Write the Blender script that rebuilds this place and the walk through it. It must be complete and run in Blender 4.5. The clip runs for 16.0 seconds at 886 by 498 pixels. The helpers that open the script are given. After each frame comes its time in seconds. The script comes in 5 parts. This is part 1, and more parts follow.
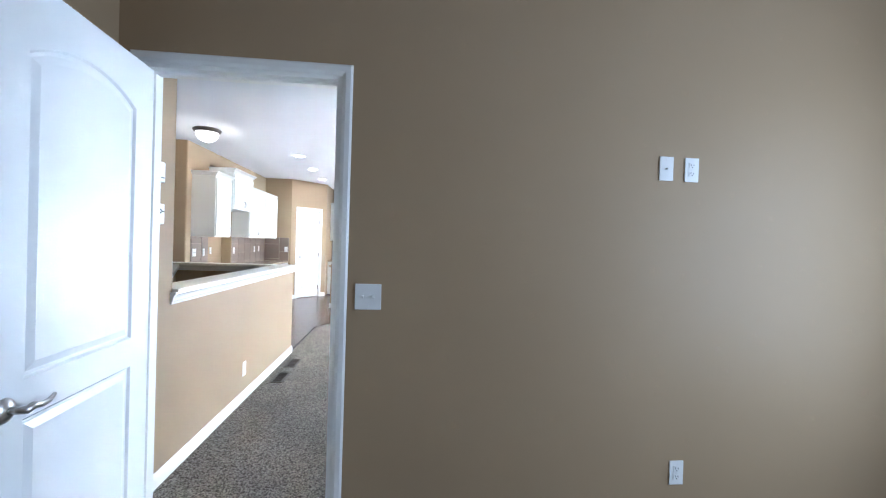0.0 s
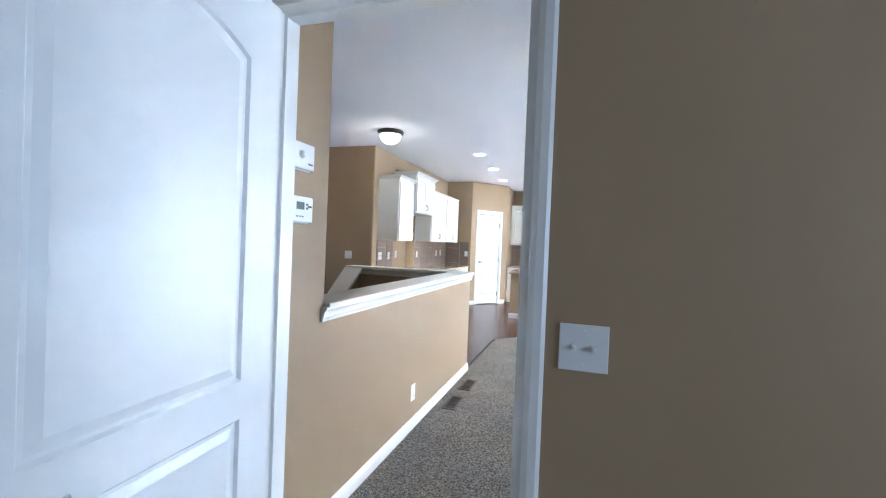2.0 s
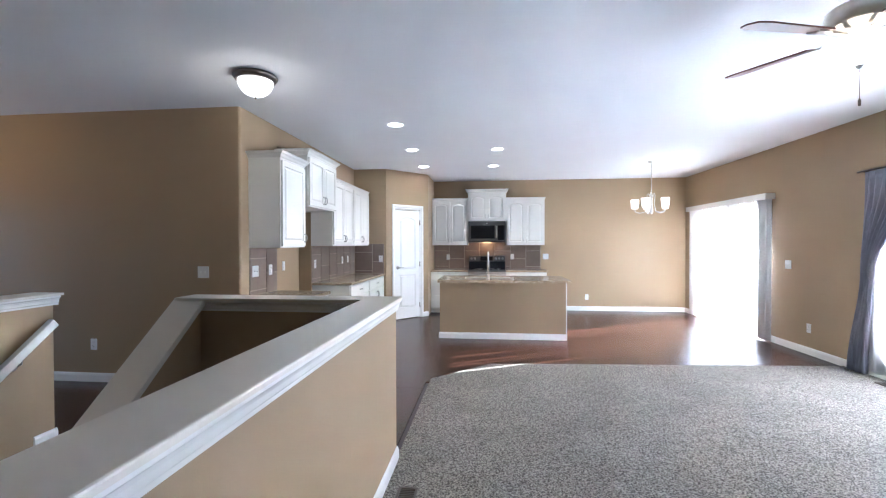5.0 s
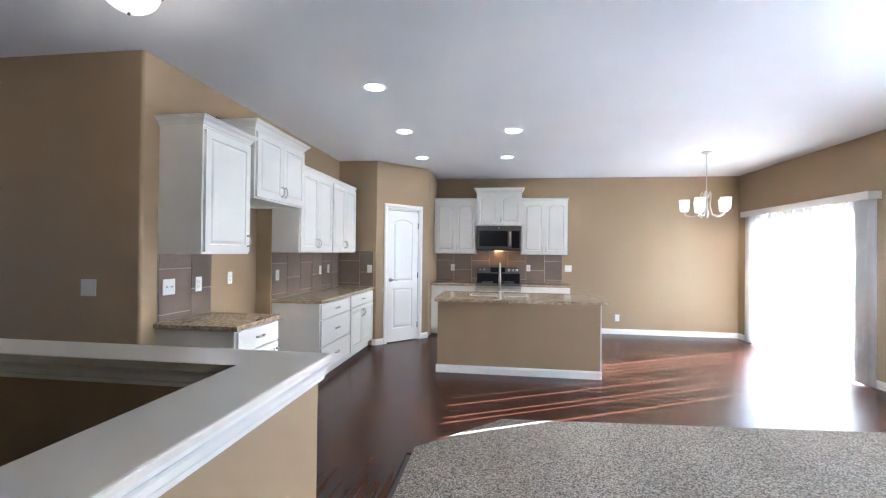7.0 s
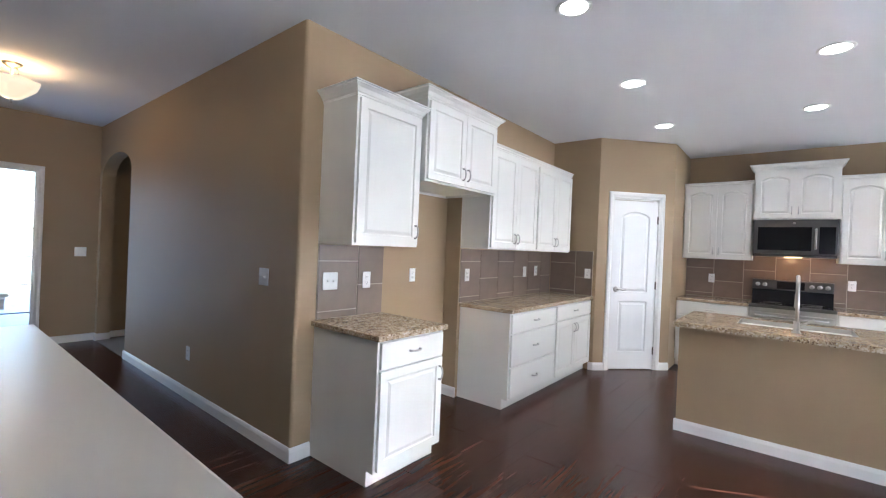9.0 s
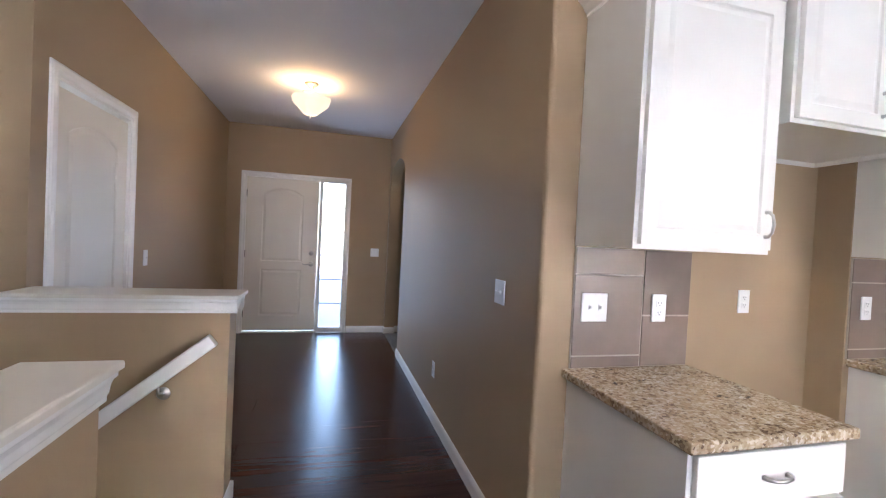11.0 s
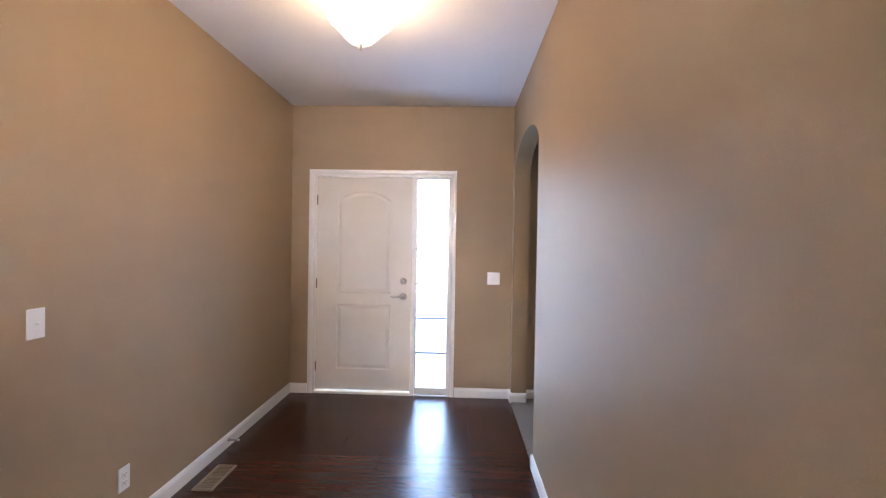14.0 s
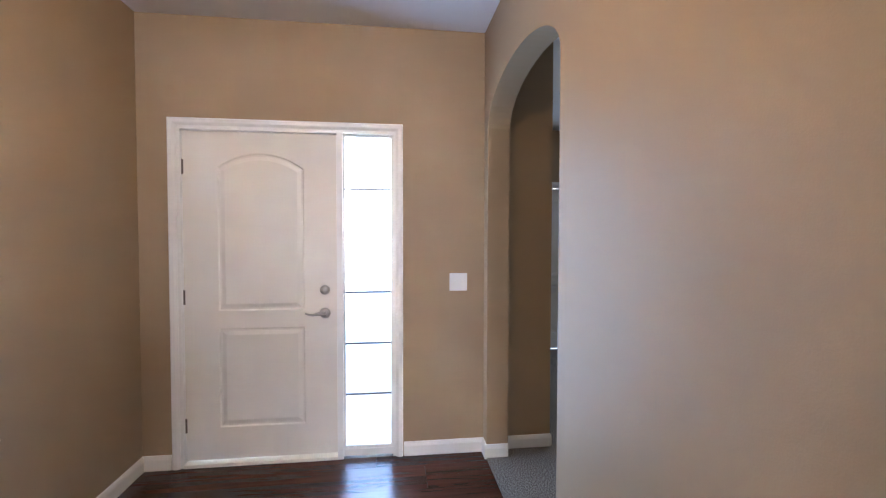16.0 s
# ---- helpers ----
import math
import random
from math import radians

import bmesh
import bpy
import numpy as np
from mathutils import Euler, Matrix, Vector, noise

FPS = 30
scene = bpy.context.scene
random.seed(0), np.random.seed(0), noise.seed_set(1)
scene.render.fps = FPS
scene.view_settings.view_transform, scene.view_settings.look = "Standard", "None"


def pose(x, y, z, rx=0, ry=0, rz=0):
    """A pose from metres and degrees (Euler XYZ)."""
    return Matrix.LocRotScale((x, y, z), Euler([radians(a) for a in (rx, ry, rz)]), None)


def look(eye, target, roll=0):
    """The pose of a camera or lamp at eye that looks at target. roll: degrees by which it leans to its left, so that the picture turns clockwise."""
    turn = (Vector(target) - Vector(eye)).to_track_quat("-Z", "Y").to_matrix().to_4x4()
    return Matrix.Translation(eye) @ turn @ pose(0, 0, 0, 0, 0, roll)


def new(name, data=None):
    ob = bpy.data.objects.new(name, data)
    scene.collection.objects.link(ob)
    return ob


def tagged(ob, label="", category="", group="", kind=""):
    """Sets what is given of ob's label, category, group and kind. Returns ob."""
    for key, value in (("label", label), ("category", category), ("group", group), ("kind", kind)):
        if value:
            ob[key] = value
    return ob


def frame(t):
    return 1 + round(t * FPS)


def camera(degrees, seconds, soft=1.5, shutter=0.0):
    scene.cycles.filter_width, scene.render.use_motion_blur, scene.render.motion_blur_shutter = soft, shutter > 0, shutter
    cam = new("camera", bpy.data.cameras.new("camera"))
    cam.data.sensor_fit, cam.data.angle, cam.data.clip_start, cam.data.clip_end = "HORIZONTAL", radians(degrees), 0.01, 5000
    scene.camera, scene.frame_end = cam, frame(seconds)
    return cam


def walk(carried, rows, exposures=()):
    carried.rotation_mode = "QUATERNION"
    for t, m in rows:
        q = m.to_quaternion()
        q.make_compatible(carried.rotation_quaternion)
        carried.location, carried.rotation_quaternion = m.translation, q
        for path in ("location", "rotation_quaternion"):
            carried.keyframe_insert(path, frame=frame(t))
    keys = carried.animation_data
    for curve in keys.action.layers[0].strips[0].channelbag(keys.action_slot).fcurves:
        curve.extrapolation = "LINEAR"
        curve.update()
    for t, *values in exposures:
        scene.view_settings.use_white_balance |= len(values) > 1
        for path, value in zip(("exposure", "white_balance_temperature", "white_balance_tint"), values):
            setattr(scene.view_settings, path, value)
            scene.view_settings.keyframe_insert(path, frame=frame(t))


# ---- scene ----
cam = camera(91.9, 16.0, soft=1.2)

PATH = [
    (0, (0.334, -0.328, 1.347), (0.532, 1.662, 1.328), 1.8),
    (0.5, (0.318, -0.155, 1.355), (0.253, 1.844, 1.362), 1.0),
    (1, (0.298, 0.044, 1.353), (-0.006, 2.021, 1.333), 0.7),
    (1.5, (0.27, 0.257, 1.365), (-0.235, 2.192, 1.342), 1.6),
    (2, (0.182, 0.502, 1.348), (-0.432, 2.405, 1.321), 2.3),
    (2.5, (0.067, 0.747, 1.359), (-0.587, 2.637, 1.335), 1.6),
    (3, (-0.048, 1.017, 1.344), (-0.676, 2.916, 1.317), 0.3),
    (3.5, (-0.146, 1.276, 1.369), (-0.652, 3.21, 1.327), 0.5),
    (4, (-0.246, 1.573, 1.355), (-0.573, 3.546, 1.332), 0.2),
    (4.2, (-0.272, 1.694, 1.379), (-0.538, 3.676, 1.355), -0.1),
    (6.5, (-0.363, 3.251, 1.399), (-0.552, 5.242, 1.398), -0.1),
    (7, (-0.342, 3.576, 1.395), (-0.605, 5.558, 1.409), 0.7),
    (7.5, (-0.298, 3.894, 1.389), (-0.765, 5.839, 1.41), 0.1),
    (8, (-0.26, 4.191, 1.396), (-0.997, 6.05, 1.389), 0.2),
    (8.5, (-0.3, 4.457, 1.369), (-1.305, 6.187, 1.354), 2.6),
    (9, (-0.389, 4.685, 1.363), (-1.648, 6.239, 1.359), 2.4),
    (9.5, (-0.511, 4.901, 1.369), (-2.035, 6.197, 1.362), 0.4),
    (10, (-0.701, 5.101, 1.357), (-2.432, 6.101, 1.341), 1.4),
    (10.2, (-0.791, 5.173, 1.349), (-2.581, 6.064, 1.322), 2.0),
    (12.3, (-2.09, 5.551, 1.373), (-4.086, 5.676, 1.354), 0.7),
    (12.5, (-2.225, 5.58, 1.372), (-4.223, 5.664, 1.353), 0.2),
    (13, (-2.596, 5.613, 1.374), (-4.596, 5.593, 1.371), 0.6),
    (13.5, (-2.932, 5.629, 1.372), (-4.931, 5.575, 1.396), 1.8),
    (14, (-3.274, 5.67, 1.444), (-5.272, 5.598, 1.421), 1.0),
    (14.5, (-3.606, 5.639, 1.45), (-5.605, 5.604, 1.417), 0.6),
    (15, (-3.931, 5.593, 1.449), (-5.93, 5.625, 1.397), 1.2),
    (15.5, (-4.249, 5.583, 1.42), (-6.244, 5.714, 1.371), 0.6),
    (16, (-4.556, 5.564, 1.426), (-6.54, 5.808, 1.366), 0.1),
]
walk(cam, [(t, look(eye, target, roll)) for t, eye, target, roll in PATH], [(0, 5.1, 5280, 8), (1.0, 5.02, 5280, 8), (2.0, 4.74, 5280, 8), (2.5, 4.6, 5280, 9), (3.6, 4.58, 5230, 10), (4.2, 4.40, 5250, 11), (6.5, 4.02, 5500, 10), (7.5, 3.93, 5550, 10), (8.5, 3.9, 5600, 11), (9.3, 4.1, 5650, 12), (10.2, 4.17, 5750, 15), (12.3, 4.66, 6000, 19), (14, 5.22, 6050, 20), (16, 5.33, 5800, 18)])

# ---- world, sun and exposure ----
SUN_AZ, SUN_EL = radians(27.5), radians(21)     # the sun stands over the +x side, slightly towards +y
world = bpy.data.worlds.new("world")
scene.world = world
world.use_nodes = True
wn = world.node_tree
sky = wn.nodes.new("ShaderNodeTexSky")
sky.sky_type, sky.sun_disc = "NISHITA", False
sky.sun_elevation, sky.sun_rotation = SUN_EL, radians(90) - SUN_AZ
wn.nodes["Background"].inputs["Strength"].default_value = 0.10
wn.links.new(sky.outputs["Color"], wn.nodes["Background"].inputs["Color"])
sun_data = bpy.data.lights.new("sun", "SUN")
sun_data.energy, sun_data.angle, sun_data.color = 5.0, radians(0.22), (1.0, 0.96, 0.90)
sun = new("sun", sun_data)
sun.matrix_world = look((math.cos(SUN_AZ) * 20, math.sin(SUN_AZ) * 20, 20 * math.tan(SUN_EL)), (0, 0, 0))


def sky_lamp(name, x, y, z, rx, ry, rz, w, h, power, colour=(0.68, 0.84, 1.0)):
    """Daylight that enters by a window's opening."""
    d = bpy.data.lights.new(name, "AREA")
    d.shape, d.size, d.size_y, d.energy, d.color = "RECTANGLE", w, h, power, colour
    ob = new(name, d)
    ob.matrix_world = pose(x, y, z, rx, ry, rz)
    return ob


def bulb(name, x, y, z, power, radius=0.05, colour=(1.0, 0.70, 0.38)):
    d = bpy.data.lights.new(name, "POINT")
    d.energy, d.shadow_soft_size, d.color = power, radius, colour
    ob = new(name, d)
    ob.location = (x, y, z)
    return ob


sky_lamp("daylight_patio_door", 3.42, 9.85, 1.05, 0, 76, 0, 1.9, 2.1, 2.0, (0.62, 0.81, 1.0))
sky_lamp("daylight_living_window", 3.40, 5.6, 1.1, 0, 76, 0, 1.7, 2.4, 3.2)
sky_lamp("daylight_bedroom_window", 3.12, 0.3, 1.35, 0, 90, 0, 1.5, 1.2, 1.75, (0.80, 0.89, 1.0))
sky_lamp("daylight_sidelight", -7.18, 5.43, 1.1, 0, -90, 22, 1.9, 0.28, 0.52, (0.48, 0.69, 1.0))
sky_lamp("daylight_front_room", -9.58, 8.8, 1.4, 0, -90, 0, 1.3, 0.9, 0.7)
bulb("foyer_bulb", -5.425, 5.16, 2.455, 0.50, 0.07)
bulb("hall_bulb", -2.18, 5.47, 2.60, 0.35, 0.06, (1.0, 0.86, 0.68))
bulb("fan_bulb", 1.518, 4.584, 2.34, 0.07, 0.07, (1.0, 0.86, 0.68))
bulb("chandelier_bulb", 2.315, 9.548, 2.05, 0.28, 0.1, (1.0, 0.86, 0.68))

# ---- materials ----
def material(name, colour, rough=0.6, metal=0.0, vary=0.06, scale=6.0, bump=0.0, bump_scale=200.0, spec=0.5, dark=None, per_object=0.0):
    """A plain surface with large and small variation of colour, and a fine relief."""
    m = bpy.data.materials.new(name)
    m.use_nodes = True
    t = m.node_tree
    b = t.nodes["Principled BSDF"]
    b.inputs["Roughness"].default_value, b.inputs["Metallic"].default_value = rough, metal
    b.inputs["Specular IOR Level"].default_value = spec
    tc = t.nodes.new("ShaderNodeTexCoord")
    big = t.nodes.new("ShaderNodeTexNoise")
    big.inputs["Scale"].default_value, big.inputs["Detail"].default_value = scale, 4
    t.links.new(tc.outputs["Object"], big.inputs["Vector"])
    mix = t.nodes.new("ShaderNodeMix")
    mix.data_type = "RGBA"
    low = dark or [c * (1 - vary) for c in colour]
    high = [min(1, c * (1 + vary)) for c in colour]
    mix.inputs["A"].default_value, mix.inputs["B"].default_value = (*low, 1), (*high, 1)
    t.links.new(big.outputs["Fac"], mix.inputs["Factor"])
    out = mix.outputs["Result"]
    if per_object:
        info = t.nodes.new("ShaderNodeObjectInfo")
        hsv = t.nodes.new("ShaderNodeHueSaturation")
        ramp = t.nodes.new("ShaderNodeMapRange")
        ramp.inputs["To Min"].default_value, ramp.inputs["To Max"].default_value = 1 - per_object, 1 + per_object
        t.links.new(info.outputs["Random"], ramp.inputs["Value"])
        t.links.new(ramp.outputs["Result"], hsv.inputs["Value"])
        t.links.new(out, hsv.inputs["Color"])
        out = hsv.outputs["Color"]
    t.links.new(out, b.inputs["Base Color"])
    if bump:
        fine = t.nodes.new("ShaderNodeTexNoise")
        fine.inputs["Scale"].default_value, fine.inputs["Detail"].default_value = bump_scale, 3
        t.links.new(tc.outputs["Object"], fine.inputs["Vector"])
        bn = t.nodes.new("ShaderNodeBump")
        bn.inputs["Strength"].default_value, bn.inputs["Distance"].default_value = bump, 0.004
        t.links.new(fine.outputs["Fac"], bn.inputs["Height"])
        t.links.new(bn.outputs["Normal"], b.inputs["Normal"])
    return m


def glow(name, colour, strength):
    m = bpy.data.materials.new(name)
    m.use_nodes = True
    b = m.node_tree.nodes["Principled BSDF"]
    b.inputs["Base Color"].default_value = (*colour, 1)
    b.inputs["Emission Color"].default_value, b.inputs["Emission Strength"].default_value = (*colour, 1), strength
    return m


def glass(name, tint=(1, 1, 1), rough=0.0):
    m = bpy.data.materials.new(name)
    m.use_nodes = True
    b = m.node_tree.nodes["Principled BSDF"]
    b.inputs["Base Color"].default_value = (*tint, 1)
    b.inputs["Transmission Weight"].default_value, b.inputs["Roughness"].default_value, b.inputs["IOR"].default_value = 1.0, rough, 1.45
    return m


def translucent(name, colour, share):
    m = bpy.data.materials.new(name)
    m.use_nodes = True
    t = m.node_tree
    b = t.nodes["Principled BSDF"]
    b.inputs["Base Color"].default_value, b.inputs["Roughness"].default_value = (*colour, 1), 0.5
    tr = t.nodes.new("ShaderNodeBsdfTranslucent")
    tr.inputs["Color"].default_value = (*colour, 1)
    mx = t.nodes.new("ShaderNodeMixShader")
    mx.inputs["Fac"].default_value = share
    t.links.new(b.outputs["BSDF"], mx.inputs[1])
    t.links.new(tr.outputs["BSDF"], mx.inputs[2])
    t.links.new(mx.outputs["Shader"], t.nodes["Material Output"].inputs["Surface"])
    return m


M_WALL = material("tan_wall_paint", (0.366, 0.265, 0.158), 0.54, vary=0.03, scale=1.5, bump=0.10, bump_scale=260, spec=0.3)
M_CEIL = material("white_ceiling_paint", (0.80, 0.80, 0.82), 0.9, vary=0.02, scale=2, bump=0.35, bump_scale=45)
M_TRIM = material("white_trim_paint", (0.80, 0.79, 0.76), 0.35, vary=0.02, scale=3)
M_CAP = material("off_white_cap_paint", (0.74, 0.70, 0.62), 0.33, vary=0.03, scale=3)
M_DOOR = material("white_door_paint", (0.80, 0.80, 0.79), 0.38, vary=0.02, scale=3, bump=0.04, bump_scale=120)
M_CREAM = material("cream_door_paint", (0.74, 0.70, 0.62), 0.4, vary=0.02, scale=3, bump=0.04, bump_scale=120)
M_CAB = material("white_cabinet_paint", (0.78, 0.765, 0.71), 0.40, vary=0.02, scale=4)
M_NICKEL = material("brushed_nickel", (0.55, 0.53, 0.50), 0.28, 1.0, vary=0.05, scale=40)
M_STEEL = material("stainless_steel", (0.50, 0.49, 0.47), 0.3, 1.0, vary=0.05, scale=30)
M_BRONZE = material("dark_bronze", (0.16, 0.13, 0.11), 0.35, 0.9, vary=0.1, scale=20)
M_DARKSTEEL = material("dark_stainless_steel", (0.17, 0.165, 0.16), 0.3, 1.0, vary=0.06, scale=30)
M_BLACK = material("black_glass", (0.012, 0.012, 0.014), 0.14, vary=0.02, spec=0.3)
M_DARK = material("dark_plastic", (0.03, 0.03, 0.03), 0.5, vary=0.05)
M_PLATE = material("white_plastic", (0.82, 0.82, 0.80), 0.3, vary=0.01)
M_LCD = material("grey_display", (0.20, 0.24, 0.21), 0.2, vary=0.05)
M_LEAD = material("grey_window_bar", (0.22, 0.22, 0.24), 0.5)
M_SLOT = material("outlet_slot", (0.10, 0.10, 0.10), 0.5)
M_REG = material("brown_register_metal", (0.10, 0.075, 0.055), 0.45, 0.5, vary=0.1)
M_REGW = material("tan_register_metal", (0.32, 0.25, 0.18), 0.45, 0.2, vary=0.1)
M_TILE = material("taupe_ceramic_tile", (0.195, 0.145, 0.112), 0.28, vary=0.18, scale=9, bump=0.05, bump_scale=60, per_object=0.12)
M_GROUT = material("pale_grout", (0.44, 0.38, 0.31), 0.9, vary=0.06, scale=60, bump=0.2)
M_SUB = material("dark_floor_joint", (0.03, 0.013, 0.009), 0.5)
M_BLADE = material("cherry_fan_blade", (0.22, 0.09, 0.07), 0.3, vary=0.25, scale=10)
M_CURTAIN = material("grey_violet_curtain", (0.26, 0.25, 0.30), 0.85, vary=0.1, scale=5, bump=0.2, bump_scale=500)
M_CONCRETE = material("pale_concrete", (0.55, 0.54, 0.52), 0.9, vary=0.12, scale=3, bump=0.3, bump_scale=80)
# lawn colour lightened so the overexposed outdoors reads white
M_LAWN = material("glare_pale_lawn", (0.46, 0.43, 0.34), 0.95, vary=0.3, scale=2, bump=0.6, bump_scale=60)
M_BLIND = translucent("white_vinyl_blind", (0.88, 0.88, 0.88), 0.36)
M_SUN_BLOCK = translucent("blue_grey_sun_block", (0.42, 0.50, 0.60), 0.15)
M_SHEER = translucent("sun_softening_cloth", (0.9, 0.9, 0.92), 0.42)
M_SHADE = glow("lit_frosted_glass", (1.0, 0.92, 0.78), 0.13)
M_SHADE_WARM = glow("lit_alabaster_glass", (1.0, 0.80, 0.52), 0.055)
M_CAN = glow("recessed_lamp", (1.0, 0.96, 0.9), 1.5)
M_PILOT = glow("warm_task_lamp", (1.0, 0.6, 0.25), 0.6)
M_GLASS = glass("window_glass")


def carpet_material():
    m = material("speckled_grey_carpet", (0.30, 0.265, 0.23), 1.0, spec=0.05)
    t = m.node_tree
    b = t.nodes["Principled BSDF"]
    tc = t.nodes.new("ShaderNodeTexCoord")
    fine = t.nodes.new("ShaderNodeTexNoise")
    fine.inputs["Scale"].default_value, fine.inputs["Detail"].default_value = 120, 2.5
    ramp = t.nodes.new("ShaderNodeValToRGB")
    e = ramp.color_ramp.elements
    e[0].position, e[0].color = 0.37, (0.075, 0.062, 0.049, 1)
    e[1].position, e[1].color = 0.65, (0.50, 0.45, 0.38, 1)
    wide = t.nodes.new("ShaderNodeTexNoise")
    wide.inputs["Scale"].default_value, wide.inputs["Detail"].default_value = 2.2, 5
    mul = t.nodes.new("ShaderNodeMix")
    mul.data_type, mul.blend_type = "RGBA", "MULTIPLY"
    mul.inputs["Factor"].default_value = 0.45
    t.links.new(tc.outputs["Object"], fine.inputs["Vector"])
    t.links.new(tc.outputs["Object"], wide.inputs["Vector"])
    t.links.new(fine.outputs["Fac"], ramp.inputs["Fac"])
    t.links.new(ramp.outputs["Color"], mul.inputs["A"])
    t.links.new(wide.outputs["Fac"], mul.inputs["B"])
    gain = t.nodes.new("ShaderNodeHueSaturation")
    gain.inputs["Value"].default_value = 1.08
    t.links.new(mul.outputs["Result"], gain.inputs["Color"])
    t.links.new(gain.outputs["Color"], b.inputs["Base Color"])
    bn = t.nodes.new("ShaderNodeBump")
    bn.inputs["Strength"].default_value, bn.inputs["Distance"].default_value = 0.7, 0.005
    t.links.new(fine.outputs["Fac"], bn.inputs["Height"])
    t.links.new(bn.outputs["Normal"], b.inputs["Normal"])
    return m


def wood_material():
    """Dark red-brown hand-scraped planks; the grain runs along y."""
    m = material("dark_walnut_plank", (0.05, 0.022, 0.015), 0.27, spec=0.36)
    t = m.node_tree
    b = t.nodes["Principled BSDF"]
    tc = t.nodes.new("ShaderNodeTexCoord")
    info = t.nodes.new("ShaderNodeObjectInfo")
    off = t.nodes.new("ShaderNodeVectorMath")
    off.operation = "ADD"
    jump = t.nodes.new("ShaderNodeVectorMath")
    jump.operation = "SCALE"
    jump.inputs[0].default_value = (37.0, 53.0, 11.0)
    t.links.new(info.outputs["Random"], jump.inputs["Scale"])
    t.links.new(tc.outputs["Object"], off.inputs[0])
    t.links.new(jump.outputs["Vector"], off.inputs[1])
    mp = t.nodes.new("ShaderNodeMapping")
    mp.inputs["Scale"].default_value = (30, 2.0, 10)
    t.links.new(off.outputs["Vector"], mp.inputs["Vector"])
    grain = t.nodes.new("ShaderNodeTexNoise")
    grain.inputs["Scale"].default_value, grain.inputs["Detail"].default_value, grain.inputs["Distortion"].default_value = 1.0, 7, 0.8
    t.links.new(mp.outputs["Vector"], grain.inputs["Vector"])
    ramp = t.nodes.new("ShaderNodeValToRGB")
    e = ramp.color_ramp.elements
    e[0].position, e[0].color = 0.25, (0.036, 0.0128, 0.0080, 1)
    e[1].position, e[1].color = 0.75, (0.076, 0.0275, 0.0165, 1)
    t.links.new(grain.outputs["Fac"], ramp.inputs["Fac"])
    hsv = t.nodes.new("ShaderNodeHueSaturation")
    rng = t.nodes.new("ShaderNodeMapRange")
    rng.inputs["To Min"].default_value, rng.inputs["To Max"].default_value = 0.86, 1.15
    t.links.new(info.outputs["Random"], rng.inputs["Value"])
    t.links.new(rng.outputs["Result"], hsv.inputs["Value"])
    t.links.new(ramp.outputs["Color"], hsv.inputs["Color"])
    t.links.new(hsv.outputs["Color"], b.inputs["Base Color"])
    bn = t.nodes.new("ShaderNodeBump")
    bn.inputs["Strength"].default_value, bn.inputs["Distance"].default_value = 0.14, 0.002
    t.links.new(grain.outputs["Fac"], bn.inputs["Height"])
    t.links.new(bn.outputs["Normal"], b.inputs["Normal"])
    return m


def granite_material():
    m = material("speckled_tan_granite", (0.35, 0.27, 0.18), 0.12)
    t = m.node_tree
    b = t.nodes["Principled BSDF"]
    tc = t.nodes.new("ShaderNodeTexCoord")
    vor = t.nodes.new("ShaderNodeTexVoronoi")
    vor.inputs["Scale"].default_value = 115
    no = t.nodes.new("ShaderNodeTexNoise")
    no.inputs["Scale"].default_value, no.inputs["Detail"].default_value, no.inputs["Distortion"].default_value = 14, 6, 1.5
    add = t.nodes.new("ShaderNodeMix")
    add.data_type = "RGBA"
    add.inputs["Factor"].default_value = 0.55
    t.links.new(tc.outputs["Object"], vor.inputs["Vector"])
    t.links.new(tc.outputs["Object"], no.inputs["Vector"])
    t.links.new(vor.outputs["Color"], add.inputs["A"])
    t.links.new(no.outputs["Fac"], add.inputs["B"])
    bw = t.nodes.new("ShaderNodeRGBToBW")
    t.links.new(add.outputs["Result"], bw.inputs["Color"])
    ramp = t.nodes.new("ShaderNodeValToRGB")
    e = ramp.color_ramp.elements
    e[0].position, e[0].color = 0.28, (0.13, 0.085, 0.055, 1)
    e[1].position, e[1].color = 0.70, (0.68, 0.60, 0.48, 1)
    for pos, col in ((0.40, (0.36, 0.26, 0.155, 1)), (0.54, (0.50, 0.40, 0.27, 1))):
        x = e.new(pos)
        x.color = col
    t.links.new(bw.outputs["Val"], ramp.inputs["Fac"])
    t.links.new(ramp.outputs["Color"], b.inputs["Base Color"])
    return m


M_CARPET, M_WOOD, M_GRANITE = carpet_material(), wood_material(), granite_material()


# ---- mesh helpers ----
def box(bm, x0, y0, z0, x1, y1, z1, bevel=0.0, m=None):
    vs = [bm.verts.new(p) for p in ((x0, y0, z0), (x1, y0, z0), (x1, y1, z0), (x0, y1, z0), (x0, y0, z1), (x1, y0, z1), (x1, y1, z1), (x0, y1, z1))]
    fs = [bm.faces.new([vs[i] for i in f]) for f in ((3, 2, 1, 0), (4, 5, 6, 7), (0, 1, 5, 4), (1, 2, 6, 5), (2, 3, 7, 6), (3, 0, 4, 7))]
    if bevel:
        es = list({e for f in fs for e in f.edges})
        r = bmesh.ops.bevel(bm, geom=es, offset=bevel, segments=2, affect="EDGES", profile=0.6)
        vs = list({v for f in r["faces"] for v in f.verts} | {v for v in vs if v.is_valid})
    if m is not None:
        bmesh.ops.transform(bm, matrix=m, verts=vs)
    return vs


